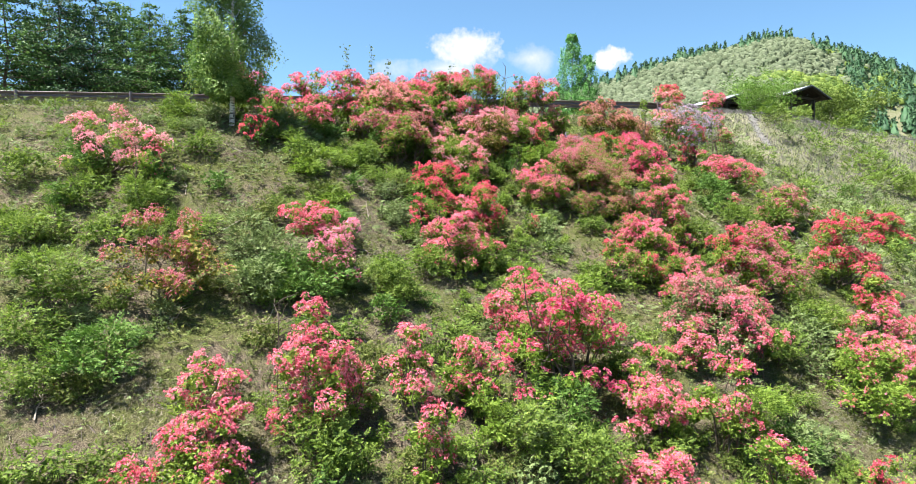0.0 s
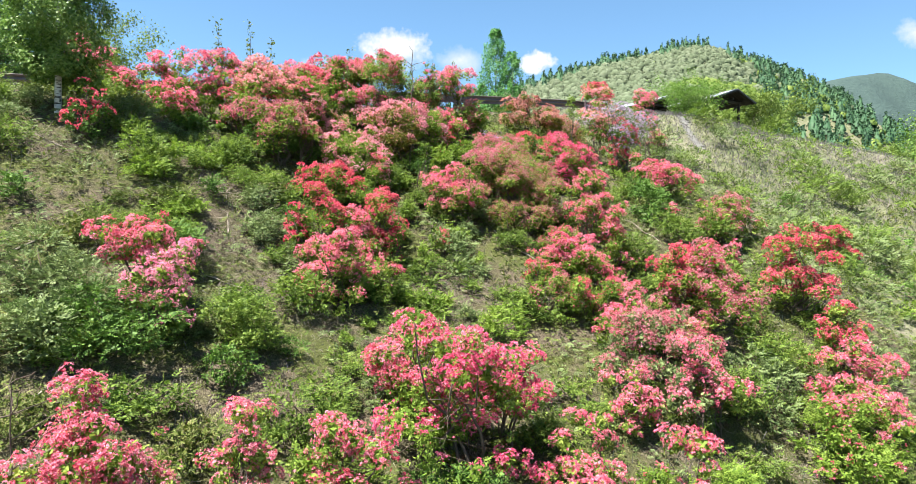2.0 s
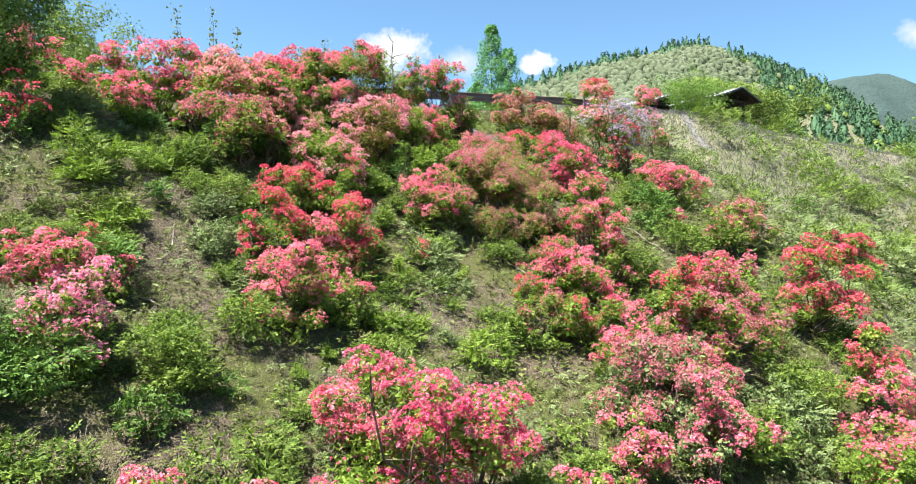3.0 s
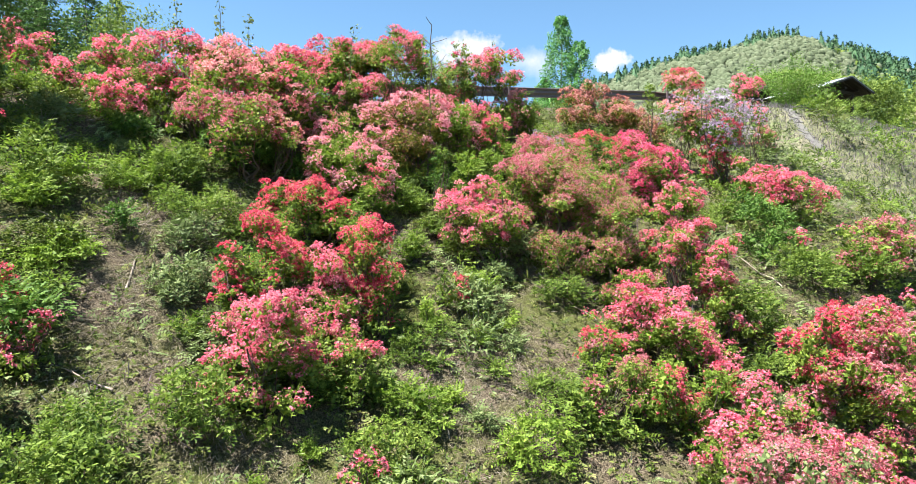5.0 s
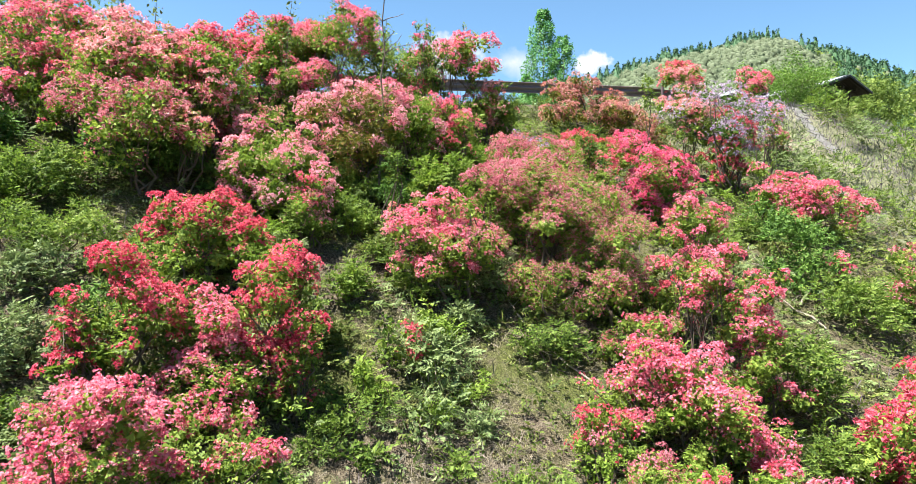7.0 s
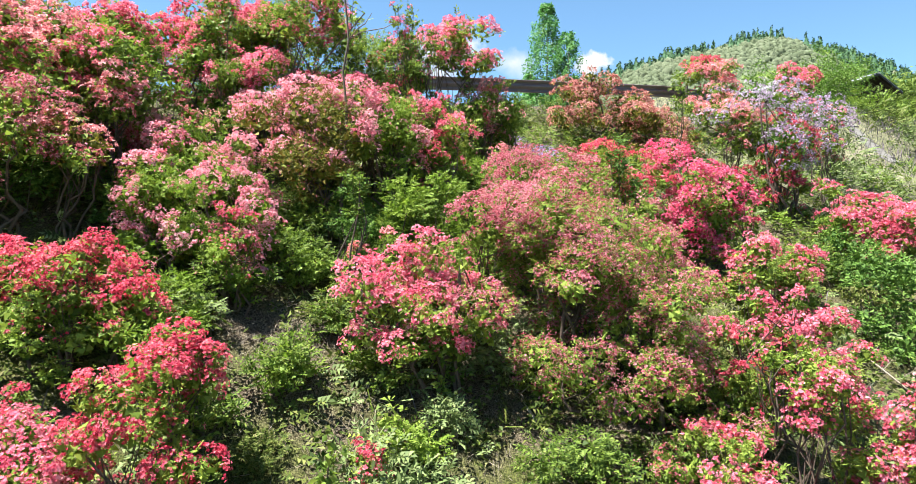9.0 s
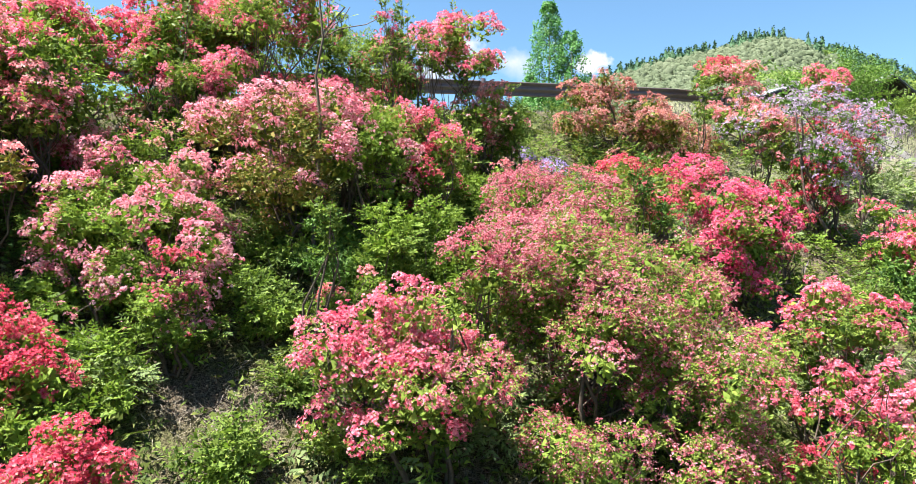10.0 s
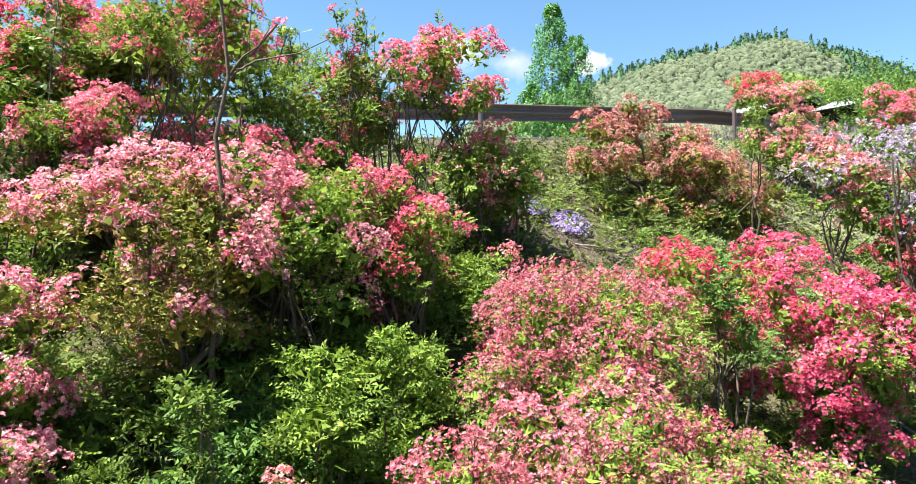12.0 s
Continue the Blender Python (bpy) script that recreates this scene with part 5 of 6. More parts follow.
def ground_cover():
    rng = np.random.default_rng(8)

    def lush(x, y, u, v):
        thin = np.clip(1.2 - 0.011 * np.hypot(x, y - 4), 0.4, 1)
        thin = thin * (1 - 0.75 * np.clip((u - 24) / 8, 0, 1) * np.clip((v - 18) / 6, 0, 1)) * (off_path(x, y) > 0.4)
        thin = thin * (1 - 0.2 * dryness(x, y))
        return (value_noise(x, y, 1.7, 21) * 0.6 + value_noise(x, y, 0.6, 22) * 0.5 + rng.uniform(-0.5, 0.6, len(x)) > -0.35) & (rng.random(len(x)) < thin)

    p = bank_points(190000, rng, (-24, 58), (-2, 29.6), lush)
    n = len(p)
    p[:, 2] += 0.02 + rng.gamma(1.4, 0.05, n) * (1 + 0.8 * value_noise(p[:, 0], p[:, 1], 0.8, 23))
    kind = value_noise(p[:, 0], p[:, 1], 0.9, 27) + rng.uniform(-0.5, 0.5, n)
    along = unit(rng.normal(size=(n, 3)) * (1, 1, 0.25) + (0.06, -0.35, 0.22))
    size = rng.uniform(0.09, 0.175, n) * np.clip(0.75 + 0.03 * p[:, 1], 0.9, 1.7)
    for choice, shape, mat, grow, label in ((kind > 0.25, SPRIG, HERB, 1.0, "carpet of small ferny green herbs over the bank"), ((kind <= 0.25) & (kind > -0.45), WHORL, HERB, 0.5, "carpet of broad-leaved green herbs and seedlings over the bank"),
                                            (kind <= -0.45, SPRIG, LEAF_GREY, 1.0, "patches of grey-green mugwort and vetch over the bank")):
        herbs = new("ground_herbs", mesh_from("ground_herbs", *laid(shape, p[choice], along[choice], unit(BANK_NORMAL + rng.normal(size=(choice.sum(), 3)) * 0.35), size[choice] * grow), mat))
        tagged(herbs, label, "herbs", kind="stuff")

    def grassy(x, y, u, v):
        right = np.clip((u - 21) / 9, 0, 1) * np.clip((v - 15) / 7, 0, 1)
        crest = np.clip((v - 26) / 2.5, 0, 1) * 0.55
        return (rng.random(len(x)) < np.maximum(np.maximum(right, crest), 0.05 + 0.3 * (value_noise(x, y, 1.5, 25) + 0.5 * value_noise(x, y, 0.5, 26) > 0.35))) & (off_path(x, y) > 0.1)

    p = bank_points(270000, rng, (-30, 66), (6, 46), grassy)
    u = p @ np.array((U[0], U[1], 0))
    size = rng.uniform(0.1, 0.3, len(p)) * np.where((p @ np.array((V[0], V[1], 0)) > 29.5) & (u < 27), 0.5, 1.0) * np.clip(1 + (u - 22) / 40, 1, 1.2)
    grass = new("meadow_grass", mesh_from("meadow_grass", *upright(BLADE_SHAPE, p, size, rng, 0.45), GRASS))
    tagged(grass, "pale tufted meadow grass along the crest and spur", "grass", kind="stuff")

    def dry(x, y, u, v):
        return (rng.random(len(x)) < np.maximum(dryness(x, y), 0.07 + 0.12 * (value_noise(x, y, 1.7, 21) < -0.1))) & (u < 40)

    p = bank_points(1300000, rng, (-16, 40), (2, 31), dry)
    p[:, 2] += rng.gamma(1.5, 0.025, len(p))
    fall = unit(np.array((0.1, -0.9, -0.45)) + rng.normal(size=(len(p), 3)) * (0.75, 0.5, 0.32))
    straw = new("dry_litter", mesh_from("dry_litter", *laid(STALK_SHAPE, p, fall, unit(BANK_NORMAL + rng.normal(size=(len(p), 3)) * 0.4), rng.uniform(0.05, 0.26, len(p))), STRAW))
    tagged(straw, "tan dead grass and bracken litter in bare patches", "litter", kind="stuff")


ground_cover()


# ---- trees ----
def tree_parts(tree, bark, leaves, trunk, branches, crown):
    child("trunk", mesh_from("trunk", *trunk, bark, True), tree)
    if branches:
        child("branchwork", mesh_from("branchwork", *joined(branches), bark), tree)
    child("crown", mesh_from("crown", *crown, leaves), tree)


def larch(tall, wide, rng, leaves, bare=0.12, bark=BARK, sprays=18, label="tall green larch with level drooping branches beyond the road"):
    """A conifer: straight trunk, level limbs in whorls, hanging sprays of needles."""
    tree = holder("larch", Matrix.Identity(4), label, "tree", "conifers beyond the road")
    trunk = limb([(rng.normal() * 0.02 * k, 0, tall * k / 8) for k in range(9)], np.linspace(0.0105 * tall, 0.01, 9), 8)
    limbs, places, normals, sizes = [], [], [], []
    z = tall * bare
    while z < tall * 0.985:
        t = (z / tall - bare) / (1 - bare)
        reach = wide * 0.5 * (1 - t) ** 0.72 * (0.75 + 0.25 * min(1, t * 5)) + 0.12
        turn = rng.uniform(0, 6.28)
        for k in range(4):
            a, r = turn + k * 1.571 + rng.normal() * 0.25, reach * rng.uniform(0.6, 1.12)
            end = np.array((math.cos(a) * r, math.sin(a) * r, z + r * rng.uniform(-0.12, 0.18)))
            line = bent((0, 0, z), end, rng, 0.04, 5, -0.05)
            limbs.append(limb(line, np.linspace(0.010 + 0.012 * r, 0.006, 5), 3))
            m = int(12 + 7.5 * sprays * r / (wide * 0.5))
            f = rng.uniform(0.15, 1.04, m)
            p = line[0] + (line[-1] - line[0]) * f[:, None] + rng.normal(size=(m, 3)) * np.array((0.20, 0.20, 0.03)) * (0.4 + r * 0.4)
            p[:, 2] -= rng.uniform(0, 0.15, m)
            places.append(p)
            normals.append(np.tile((math.cos(a) * 0.2, math.sin(a) * 0.2, 1.0), (m, 1)))
            sizes.append(rng.uniform(0.10, 0.195, m) * (0.7 + 0.03 * tall))
        z += tall * 0.029 * rng.uniform(0.8, 1.3)
    crown = sprinkled(SCRAP_SHAPE, np.concatenate(places), np.concatenate(normals), np.concatenate(sizes), rng, 0.75)
    tree_parts(tree, bark, leaves, trunk, limbs, crown)
    return tree


def leafy_tree(name, tall, wide, rng, bark, leaves, bare, leaf, amount, narrow=0.8, stems=1, lean=0.0, label="", group=""):
    """A broadleaf: tapered trunk or several stems, rising limbs, a ragged crown of small leaves."""
    tree = holder(name, Matrix.Identity(4), label, "tree", group)
    trunks, limbs, tips = [], [], []
    for s in range(stems):
        a = rng.uniform(0, 6.28)
        off = np.array((math.cos(a), math.sin(a), 0)) * (0.18 * wide if stems > 1 else 0)
        top = np.array((lean * tall, 0, tall * rng.uniform(0.85, 0.97))) + off * 1.6
        line = bent(off * 0.2 + (0, 0, -0.2), top, rng, 0.025, 8)
        trunks.append(limb(line, np.linspace(0.0115 * tall / stems**0.5, 0.012, 8), 8))
        for k in range(int(26 / stems) + 6):
            t = rng.uniform(bare, 0.97)
            here = line[0] + (line[-1] - line[0]) * t
            rel = (t - bare) / (1 - bare)
            reach = wide * 0.5 * (math.sin(math.pi * min(1, 0.12 + rel * 0.80)) ** narrow) * rng.uniform(0.6, 1.1)
            b = rng.uniform(0, 6.28)
            end = here + np.array((math.cos(b) * reach, math.sin(b) * reach, reach * rng.uniform(0.25, 0.9)))
            limbs.append(limb(bent(here, end, rng, 0.1, 4), np.linspace(0.006 + 0.004 * tall * 0.4, 0.005, 4), 3))
            for f in (0.35, 0.6, 0.8, 1.0):
                tips.append((here + (end - here) * f, 0.16 + 0.22 * reach * (0.6 + 0.4 * f)))
    tips.append((np.array((lean * tall, 0, tall * 0.97)), 0.25))
    centres, radii = np.array([c for c, r in tips]), np.array([r for c, r in tips])
    pick = rng.choice(len(tips), amount, p=radii**1.5 / (radii**1.5).sum())
    d = rng.normal(size=(amount, 3)) * 0.55
    p = centres[pick] + d * radii[pick][:, None] * (1, 1, 0.85)
    crown = sprinkled(SCRAP_SHAPE, p, unit(d) + (0, 0, 0.6), rng.uniform(0.7, 1.3, amount) * leaf, rng, 0.8)
    tree_parts(tree, bark, leaves, joined(trunks), limbs, crown)
    return tree


def column_tree(name, tall, wide, rng, bark, leaves, bare, leaf, amount, label="", blunt=0.6):
    """A straight young tree with a dense, narrow, clumpy crown."""
    tree = holder(name, Matrix.Identity(4), label, "tree")
    line = bent((0, 0, -0.2), (0.01 * tall, 0, tall * 0.97), rng, 0.006, 8)
    trunk = limb(line, np.linspace(0.0105 * tall, 0.01, 8), 8)
    limbs = []
    for k in range(34):
        t = rng.uniform(bare * 1.05, 0.93)
        reach = wide * 0.5 * math.sin(math.pi * (0.12 + 0.84 * ((t - bare) / (1 - bare)) ** blunt)) * rng.uniform(0.6, 1.0)
        b, here = rng.uniform(0, 6.28), np.array((0.01 * tall * t, 0, tall * t))
        limbs.append(limb(bent(here, here + (math.cos(b) * reach, math.sin(b) * reach, reach * 0.8), rng, 0.08, 4), np.linspace(0.018, 0.005, 4), 3))
    n = amount * 3
    t = rng.uniform(0, 1, n)
    a, r = rng.uniform(0, 6.28, n), np.sqrt(rng.uniform(0.05, 1.08, n))
    half = wide * 0.5 * np.sin(np.pi * (0.10 + 0.87 * t**blunt)) ** 0.6 * (1 + 0.16 * np.sin(a * 3 + t * 21) + 0.12 * np.sin(a * 2 - t * 40))
    p = np.stack([np.cos(a) * r * half, np.sin(a) * r * half, tall * (bare + (1 - bare) * t) - 0.25 * r * half], -1)
    clump = value_noise(p[:, 0] * 1.0 + 40, p[:, 2] + p[:, 1] * 0.8, 0.34, 61) + 0.6 * value_noise(p[:, 0] - p[:, 1], p[:, 2] * 1.3, 0.8, 62)
    p, a = p[clump > -0.22][:amount], a[clump > -0.22][:amount]
    normals = np.stack([np.cos(a), np.sin(a), np.full(len(a), 0.7)], -1)
    crown = joined([sprinkled(SCRAP_SHAPE, p, normals, rng.uniform(0.7, 1.3, len(p)) * leaf, rng, 0.7)])
    tree_parts(tree, bark, leaves, trunk, limbs, crown)
    return tree


def stand(tree, x, y, turn=0.0, size=1.0, sink=0.1):
    tree.matrix_world = Matrix.Translation((x, y, float(ground_height(x, y)) - sink)) @ Matrix.Rotation(turn, 4, "Z") @ Matrix.Scale(size, 4)
    return tree


def copied(tree, x, y, turn=0.0, size=1.0, sink=0.1):
    ob = copy_thing(tree, Matrix.Identity(4))
    return stand(ob, x, y, turn, size, sink)


def top_at(x, y, z):
    """How tall a tree at x, y must be to reach the height z over the first eye."""
    return EYE + z - float(ground_height(x, y)) + 0.1


def all_trees():
    rng = np.random.default_rng(77)
    stand(column_tree("birch", 8.9, 2.6, rng, BIRCH_BARK, BIRCH_LEAF, 0.13, 0.078, 52000, "young white-barked birch with a dense green crown on the bank"), -8.1, 23.4)
    a = larch(17.0, 12.5, rng, NEEDLES, 0.06, sprays=40)
    b = larch(17.0, 10.8, rng, NEEDLES, 0.05, sprays=38)
    c = larch(17.0, 14.0, rng, PINE, 0.2, sprays=36, label="dark ragged pine with spreading limbs beyond the road")
    placed = set()
    # kind, direction east per metre north, distance north, height of the top over the first eye per metre north
    for tree, east, north, top in ((a, -0.690, 50, 0.44), (b, -0.655, 57, 0.345), (a, -0.632, 61, 0.36), (c, -0.610, 53, 0.41), (b, -0.585, 60, 0.37), (c, -0.557, 54, 0.385),
                                   (b, -0.528, 58, 0.375), (a, -0.508, 62, 0.365), (b, -0.488, 57, 0.345), (a, -0.470, 54, 0.368), (b, -0.445, 60, 0.335), (a, -0.420, 56, 0.360),
                                   (b, -0.398, 61, 0.345), (a, -0.375, 66, 0.30)):
        x, y = east * north, north
        if tree.name not in placed:
            placed.add(tree.name)
            stand(tree, x, y, rng.uniform(0, 6), top_at(x, y, top * north) / 17.0)
        else:
            copied(tree, x, y, rng.uniform(0, 6), top_at(x, y, top * north) / 17.0)
    stand(leafy_tree("roadside_tree", top_at(-15.6, 46.5, 14.4), 6.2, rng, BARK_GREY, GREEN_WOOD_CROWN, 0.12, 0.14, 16000, 0.5, 1, 0, "light green spreading young tree beyond the road"), -15.6, 46.5)
    stand(column_tree("poplar", top_at(10.6, 61.0, 19.2), 3.3, rng, BARK_GREY, POPLAR_LEAF, 0.03, 0.13, 12000, "slender green poplar beyond the guard rail"), 10.6, 61.0)
    stand(column_tree("poplar", top_at(11.9, 60.0, 17.0), 3.0, rng, BARK_GREY, POPLAR_LEAF, 0.03, 0.13, 10000, "shorter slender green poplar beyond the guard rail"), 11.9, 60.0)
    stand(column_tree("poplar", top_at(9.2, 59.5, 14.0), 3.0, rng, BARK_GREY, POPLAR_LEAF, 0.03, 0.13, 7000, "small bushy green poplar beyond the guard rail"), 9.2, 59.5)
    wide = leafy_tree("willow_tree", 6.6, 8.0, rng, BARK_GREY, GREEN_WOOD_CROWN, 0.06, 0.19, 18000, 0.6, 5, 0, "many-stemmed yellow-green tree with fine leaves beside the shelter")
    stand(wide, 37.2, 62.5, 0.0, 0.97)
    copied(wide, 45.0, 67.0, 2.0, 0.82), copied(wide, 41.0, 72.0, 4.0, 0.72), copied(wide, 52.0, 65.0, 1.0, 0.8), copied(wide, 57.0, 72.0, 3.0, 0.9), copied(wide, 46.5, 61.0, 4.4, 0.95), copied(wide, 54.0, 66.5, 0.4, 1.0)
    low = leafy_tree("roadside_bush", 3.6, 4.6, rng, BARK_GREY, BUSH_LEAF, 0.05, 0.14, 7000, 0.6, 5, 0, "rounded bright green bush beside the shelter")
    stand(low, 19.7, 43.4, 0.0, 0.55)
    copied(low, 25.6, 53.5, 2.0, 0.8), copied(low, 36.0, 58.5, 1.5, 0.5), copied(low, 42.0, 56.0, 3.5, 0.6), copied(low, 48.0, 56.0, 5.5, 0.8), copied(low, 29.0, 64.0, 5.5, 1.2)
    for x, y, size in ((30.0, 33.0, 0.7), (33.0, 36.5, 0.9), (36.5, 40.5, 1.0), (32.0, 29.5, 0.8), (40.0, 45.0, 1.1), (36.5, 34.0, 1.1), (44.0, 50.0, 1.0)):
        copied(low, x, y, x, size)


all_trees()


# ---- single plants ----
def green_bush(x, y, wide, tall, leaves, lift=0.1, label="leafy green shrub without blossom on the bank"):
    rng = np.random.default_rng(next(seeds))
    bush = holder("green_shrub", Matrix.Translation((x, y, float(ground_height(x, y)))), label, "shrub", "green shrubs on the bank")
    low = 0.0 if lift < 0.3 else lift * 0.6
    half = np.array((wide / 2, wide * 0.42, (tall + lift - low) / 2))
    count = int(np.clip(5 + 4 * wide, 6, 16))
    hearts, radii = boughs(half, count, rng, 0.72, 0.24, 0.46)
    hearts[:, 2] += low + half[2] * 0.95 + hearts[:, :2] @ np.array((-0.15, 0.40))
    for k in range(3):
        child("stem", mesh_from("stem", *limb(bent((0, 0, -0.1), hearts[k], rng, 0.15, 5), np.linspace(0.02, 0.006, 5)), BARK), bush)
    size = rng.uniform(0.11, 0.14) if y > 22 and -3 < x < 8 else rng.uniform(0.15, 0.19)
    fern = 0.9 if leaves == LEAF_GREY else rng.choice((0.2, 0.5, 0.85))
    p, n = spray_points(hearts, radii, 0.8, size * 0.5, rng)
    child("foliage", mesh_from("foliage", *joined(leaf_sprays(p, n, size, rng, fern) + [inner_leaves(hearts, radii, 0.8, rng, 0.72, 34)]), leaves), bush)
    return bush


green_bush(-10.76, 17.45, 0.86, 0.78, LEAF_DARK, 0.05, label="dense dark green shrub on the bank")
green_bush(-7.06, 19.31, 0.85, 0.69, LEAF_DARK, 0.05, label="dense dark green shrub on the bank")
green_bush(-10.83, 19.11, 1.69, 1.03, LEAF_DARK, 0.05, label="dense dark green shrub on the bank")
green_bush(-3.67, 16.15, 1.91, 1.01, LEAF_DARK, 0.05, label="dense dark green shrub on the bank")
green_bush(-1.71, 16.80, 1.49, 1.05, LEAF, 0.05, label="leafy mid-green shrub without blossom on the bank")
green_bush(-5.04, 15.90, 1.72, 0.85, LEAF_GREY, 0.05, label="wiry grey-green shrub on the bank")
green_bush(-7.01, 12.64, 1.62, 1.02, LEAF_DARK, 0.05, label="dense dark green shrub on the bank")
green_bush(-8.85, 14.25, 2.10, 1.28, LEAF, 0.05, label="leafy mid-green shrub without blossom on the bank")
green_bush(-7.84, 12.09, 1.43, 0.87, LEAF, 0.05, label="leafy mid-green shrub without blossom on the bank")
green_bush(-2.38, 11.84, 1.52, 0.85, LEAF, 0.05, label="leafy mid-green shrub without blossom on the bank")
green_bush(-5.10, 17.05, 2.01, 1.07, LEAF_GREY, 0.05, label="wiry grey-green shrub on the bank")
green_bush(-3.48, 23.76, 1.40, 0.85, LEAF, 0.05, label="leafy mid-green shrub without blossom on the bank")
green_bush(-5.15, 21.81, 1.29, 0.78, LEAF, 0.05, label="leafy mid-green shrub without blossom on the bank")
green_bush(-10.33, 23.87, 1.41, 0.85, LEAF, 0.05, label="leafy mid-green shrub without blossom on the bank")
green_bush(-12.25, 18.41, 1.27, 0.99, LEAF, 0.05, label="leafy mid-green shrub without blossom on the bank")
green_bush(1.33, 12.84, 1.39, 1.03, LEAF, 0.05, label="leafy mid-green shrub without blossom on the bank")
green_bush(2.19, 13.89, 1.50, 0.99, LEAF_DARK, 0.05, label="dense dark green shrub on the bank")
green_bush(0.54, 13.04, 1.16, 1.05, LEAF_LIME, 0.05, label="yellow-green young shrub on the bank")
green_bush(6.72, 14.84, 1.46, 1.59, LEAF_LIME, 0.05, label="yellow-green young shrub on the bank")
green_bush(2.45, 12.69, 1.75, 0.91, LEAF, 0.05, label="leafy mid-green shrub without blossom on the bank")
green_bush(10.51, 16.39, 2.10, 1.47, LEAF_LIME, 0.05, label="yellow-green young shrub on the bank")
green_bush(8.12, 22.35, 1.54, 1.20, LEAF, 0.05, label="leafy mid-green shrub without blossom on the bank")
green_bush(10.39, 18.84, 1.86, 1.01, LEAF, 0.05, label="leafy mid-green shrub without blossom on the bank")
green_bush(8.48, 17.34, 1.54, 1.09, LEAF, 0.05, label="leafy mid-green shrub without blossom on the bank")
green_bush(22.32, 32.16, 1.58, 1.73, LEAF, 0.05, label="leafy mid-green shrub without blossom on the bank")
green_bush(-3.49, 21.50, 0.69, 0.63, LEAF_DARK, 0.05, label="dense dark green shrub on the bank")
green_bush(-1.74, 17.51, 1.36, 0.75, LEAF, 0.05, label="leafy mid-green shrub without blossom on the bank")
green_bush(-1.51, 19.96, 0.80, 0.54, LEAF, 0.05, label="leafy mid-green shrub without blossom on the bank")
green_bush(2.12, 21.91, 0.71, 0.65, LEAF_LIME, 0.05, label="yellow-green young shrub on the bank")
green_bush(1.43, 25.31, 1.06, 0.69, LEAF, 0.05, label="leafy mid-green shrub without blossom on the bank")
green_bush(10.08, 25.76, 1.56, 1.42, LEAF_DARK, 0.05, label="dense dark green shrub on the bank")
green_bush(3.74, 19.21, 1.20, 0.84, LEAF_LIME, 0.05, label="yellow-green young shrub on the bank")
green_bush(4.67, 20.11, 1.11, 0.64, LEAF, 0.05, label="leafy mid-green shrub without blossom on the bank")
green_bush(-3.32, 24.40, 1.00, 0.65, LEAF, 0.05, label="leafy mid-green shrub without blossom on the bank")
green_bush(-5.63, 22.90, 1.16, 0.70, LEAF, 0.05, label="leafy mid-green shrub without blossom on the bank")
green_bush(3.86, 28.61, 1.11, 0.67, LEAF_LIME, 0.05, label="yellow-green young shrub on the bank")
green_bush(1.86, 28.40, 1.46, 1.24, LEAF, 2.08, label="leafy mid-green shrub without blossom on the bank")
green_bush(6.01, 24.20, 1.41, 1.03, LEAF, 0.05, label="leafy mid-green shrub without blossom on the bank")
green_bush(4.70, 22.80, 1.05, 0.40, LEAF, 0.05, label="low leafy shrub under the big fading azalea")
green_bush(0.93, 20.01, 1.30, 0.54, LEAF, 0.05, label="leafy mid-green shrub without blossom on the bank")
green_bush(-0.48, 19.31, 0.93, 0.42, LEAF_GREY, 0.05, label="wiry grey-green shrub on the bank")
green_bush(0.69, 24.61, 0.87, 0.79, LEAF, 0.05, label="leafy mid-green shrub without blossom on the bank")
green_bush(-2.55, 25.20, 1.81, 0.96, LEAF_DARK, 0.05, label="dense dark green shrub on the bank")
green_bush(-4.89, 24.95, 1.04, 0.54, LEAF_DARK, 0.05, label="dense dark green shrub on the bank")
green_bush(4.68, 30.00, 0.99, 1.44, LEAF, 0.54, label="leafy mid-green shrub without blossom on the bank")
green_bush(10.72, 24.61, 1.74, 0.79, LEAF, 0.05, label="leafy mid-green shrub without blossom on the bank")
green_bush(12.20, 24.86, 1.77, 1.07, LEAF, 0.05, label="leafy mid-green shrub without blossom on the bank")
green_bush(1.60, 25.46, 0.71, 0.57, LEAF, 0.05, label="leafy mid-green shrub without blossom on the bank")
green_bush(3.39, 28.21, 0.93, 0.64, LEAF_LIME, 0.05, label="yellow-green young shrub on the bank")
green_bush(0.14, 24.30, 0.77, 0.49, LEAF_LIME, 0.05, label="yellow-green young shrub on the bank")
green_bush(10.41, 27.08, 1.39, 1.07, LEAF_DARK, 0.05, label="dense dark green shrub on the bank")
green_bush(1.56, 23.62, 0.85, 0.58, LEAF, 0.05, label="leafy mid-green shrub without blossom on the bank")
green_bush(0.96, 22.98, 0.77, 0.70, LEAF, 0.05, label="leafy mid-green shrub without blossom on the bank")
green_bush(3.01, 22.93, 0.77, 0.41, LEAF_LIME, 0.05, label="yellow-green young shrub on the bank")
green_bush(3.05, 27.17, 1.11, 0.62, LEAF_LIME, 0.05, label="yellow-green young shrub on the bank")
green_bush(2.42, 26.54, 0.83, 0.60, LEAF, 0.05, label="leafy mid-green shrub without blossom on the bank")
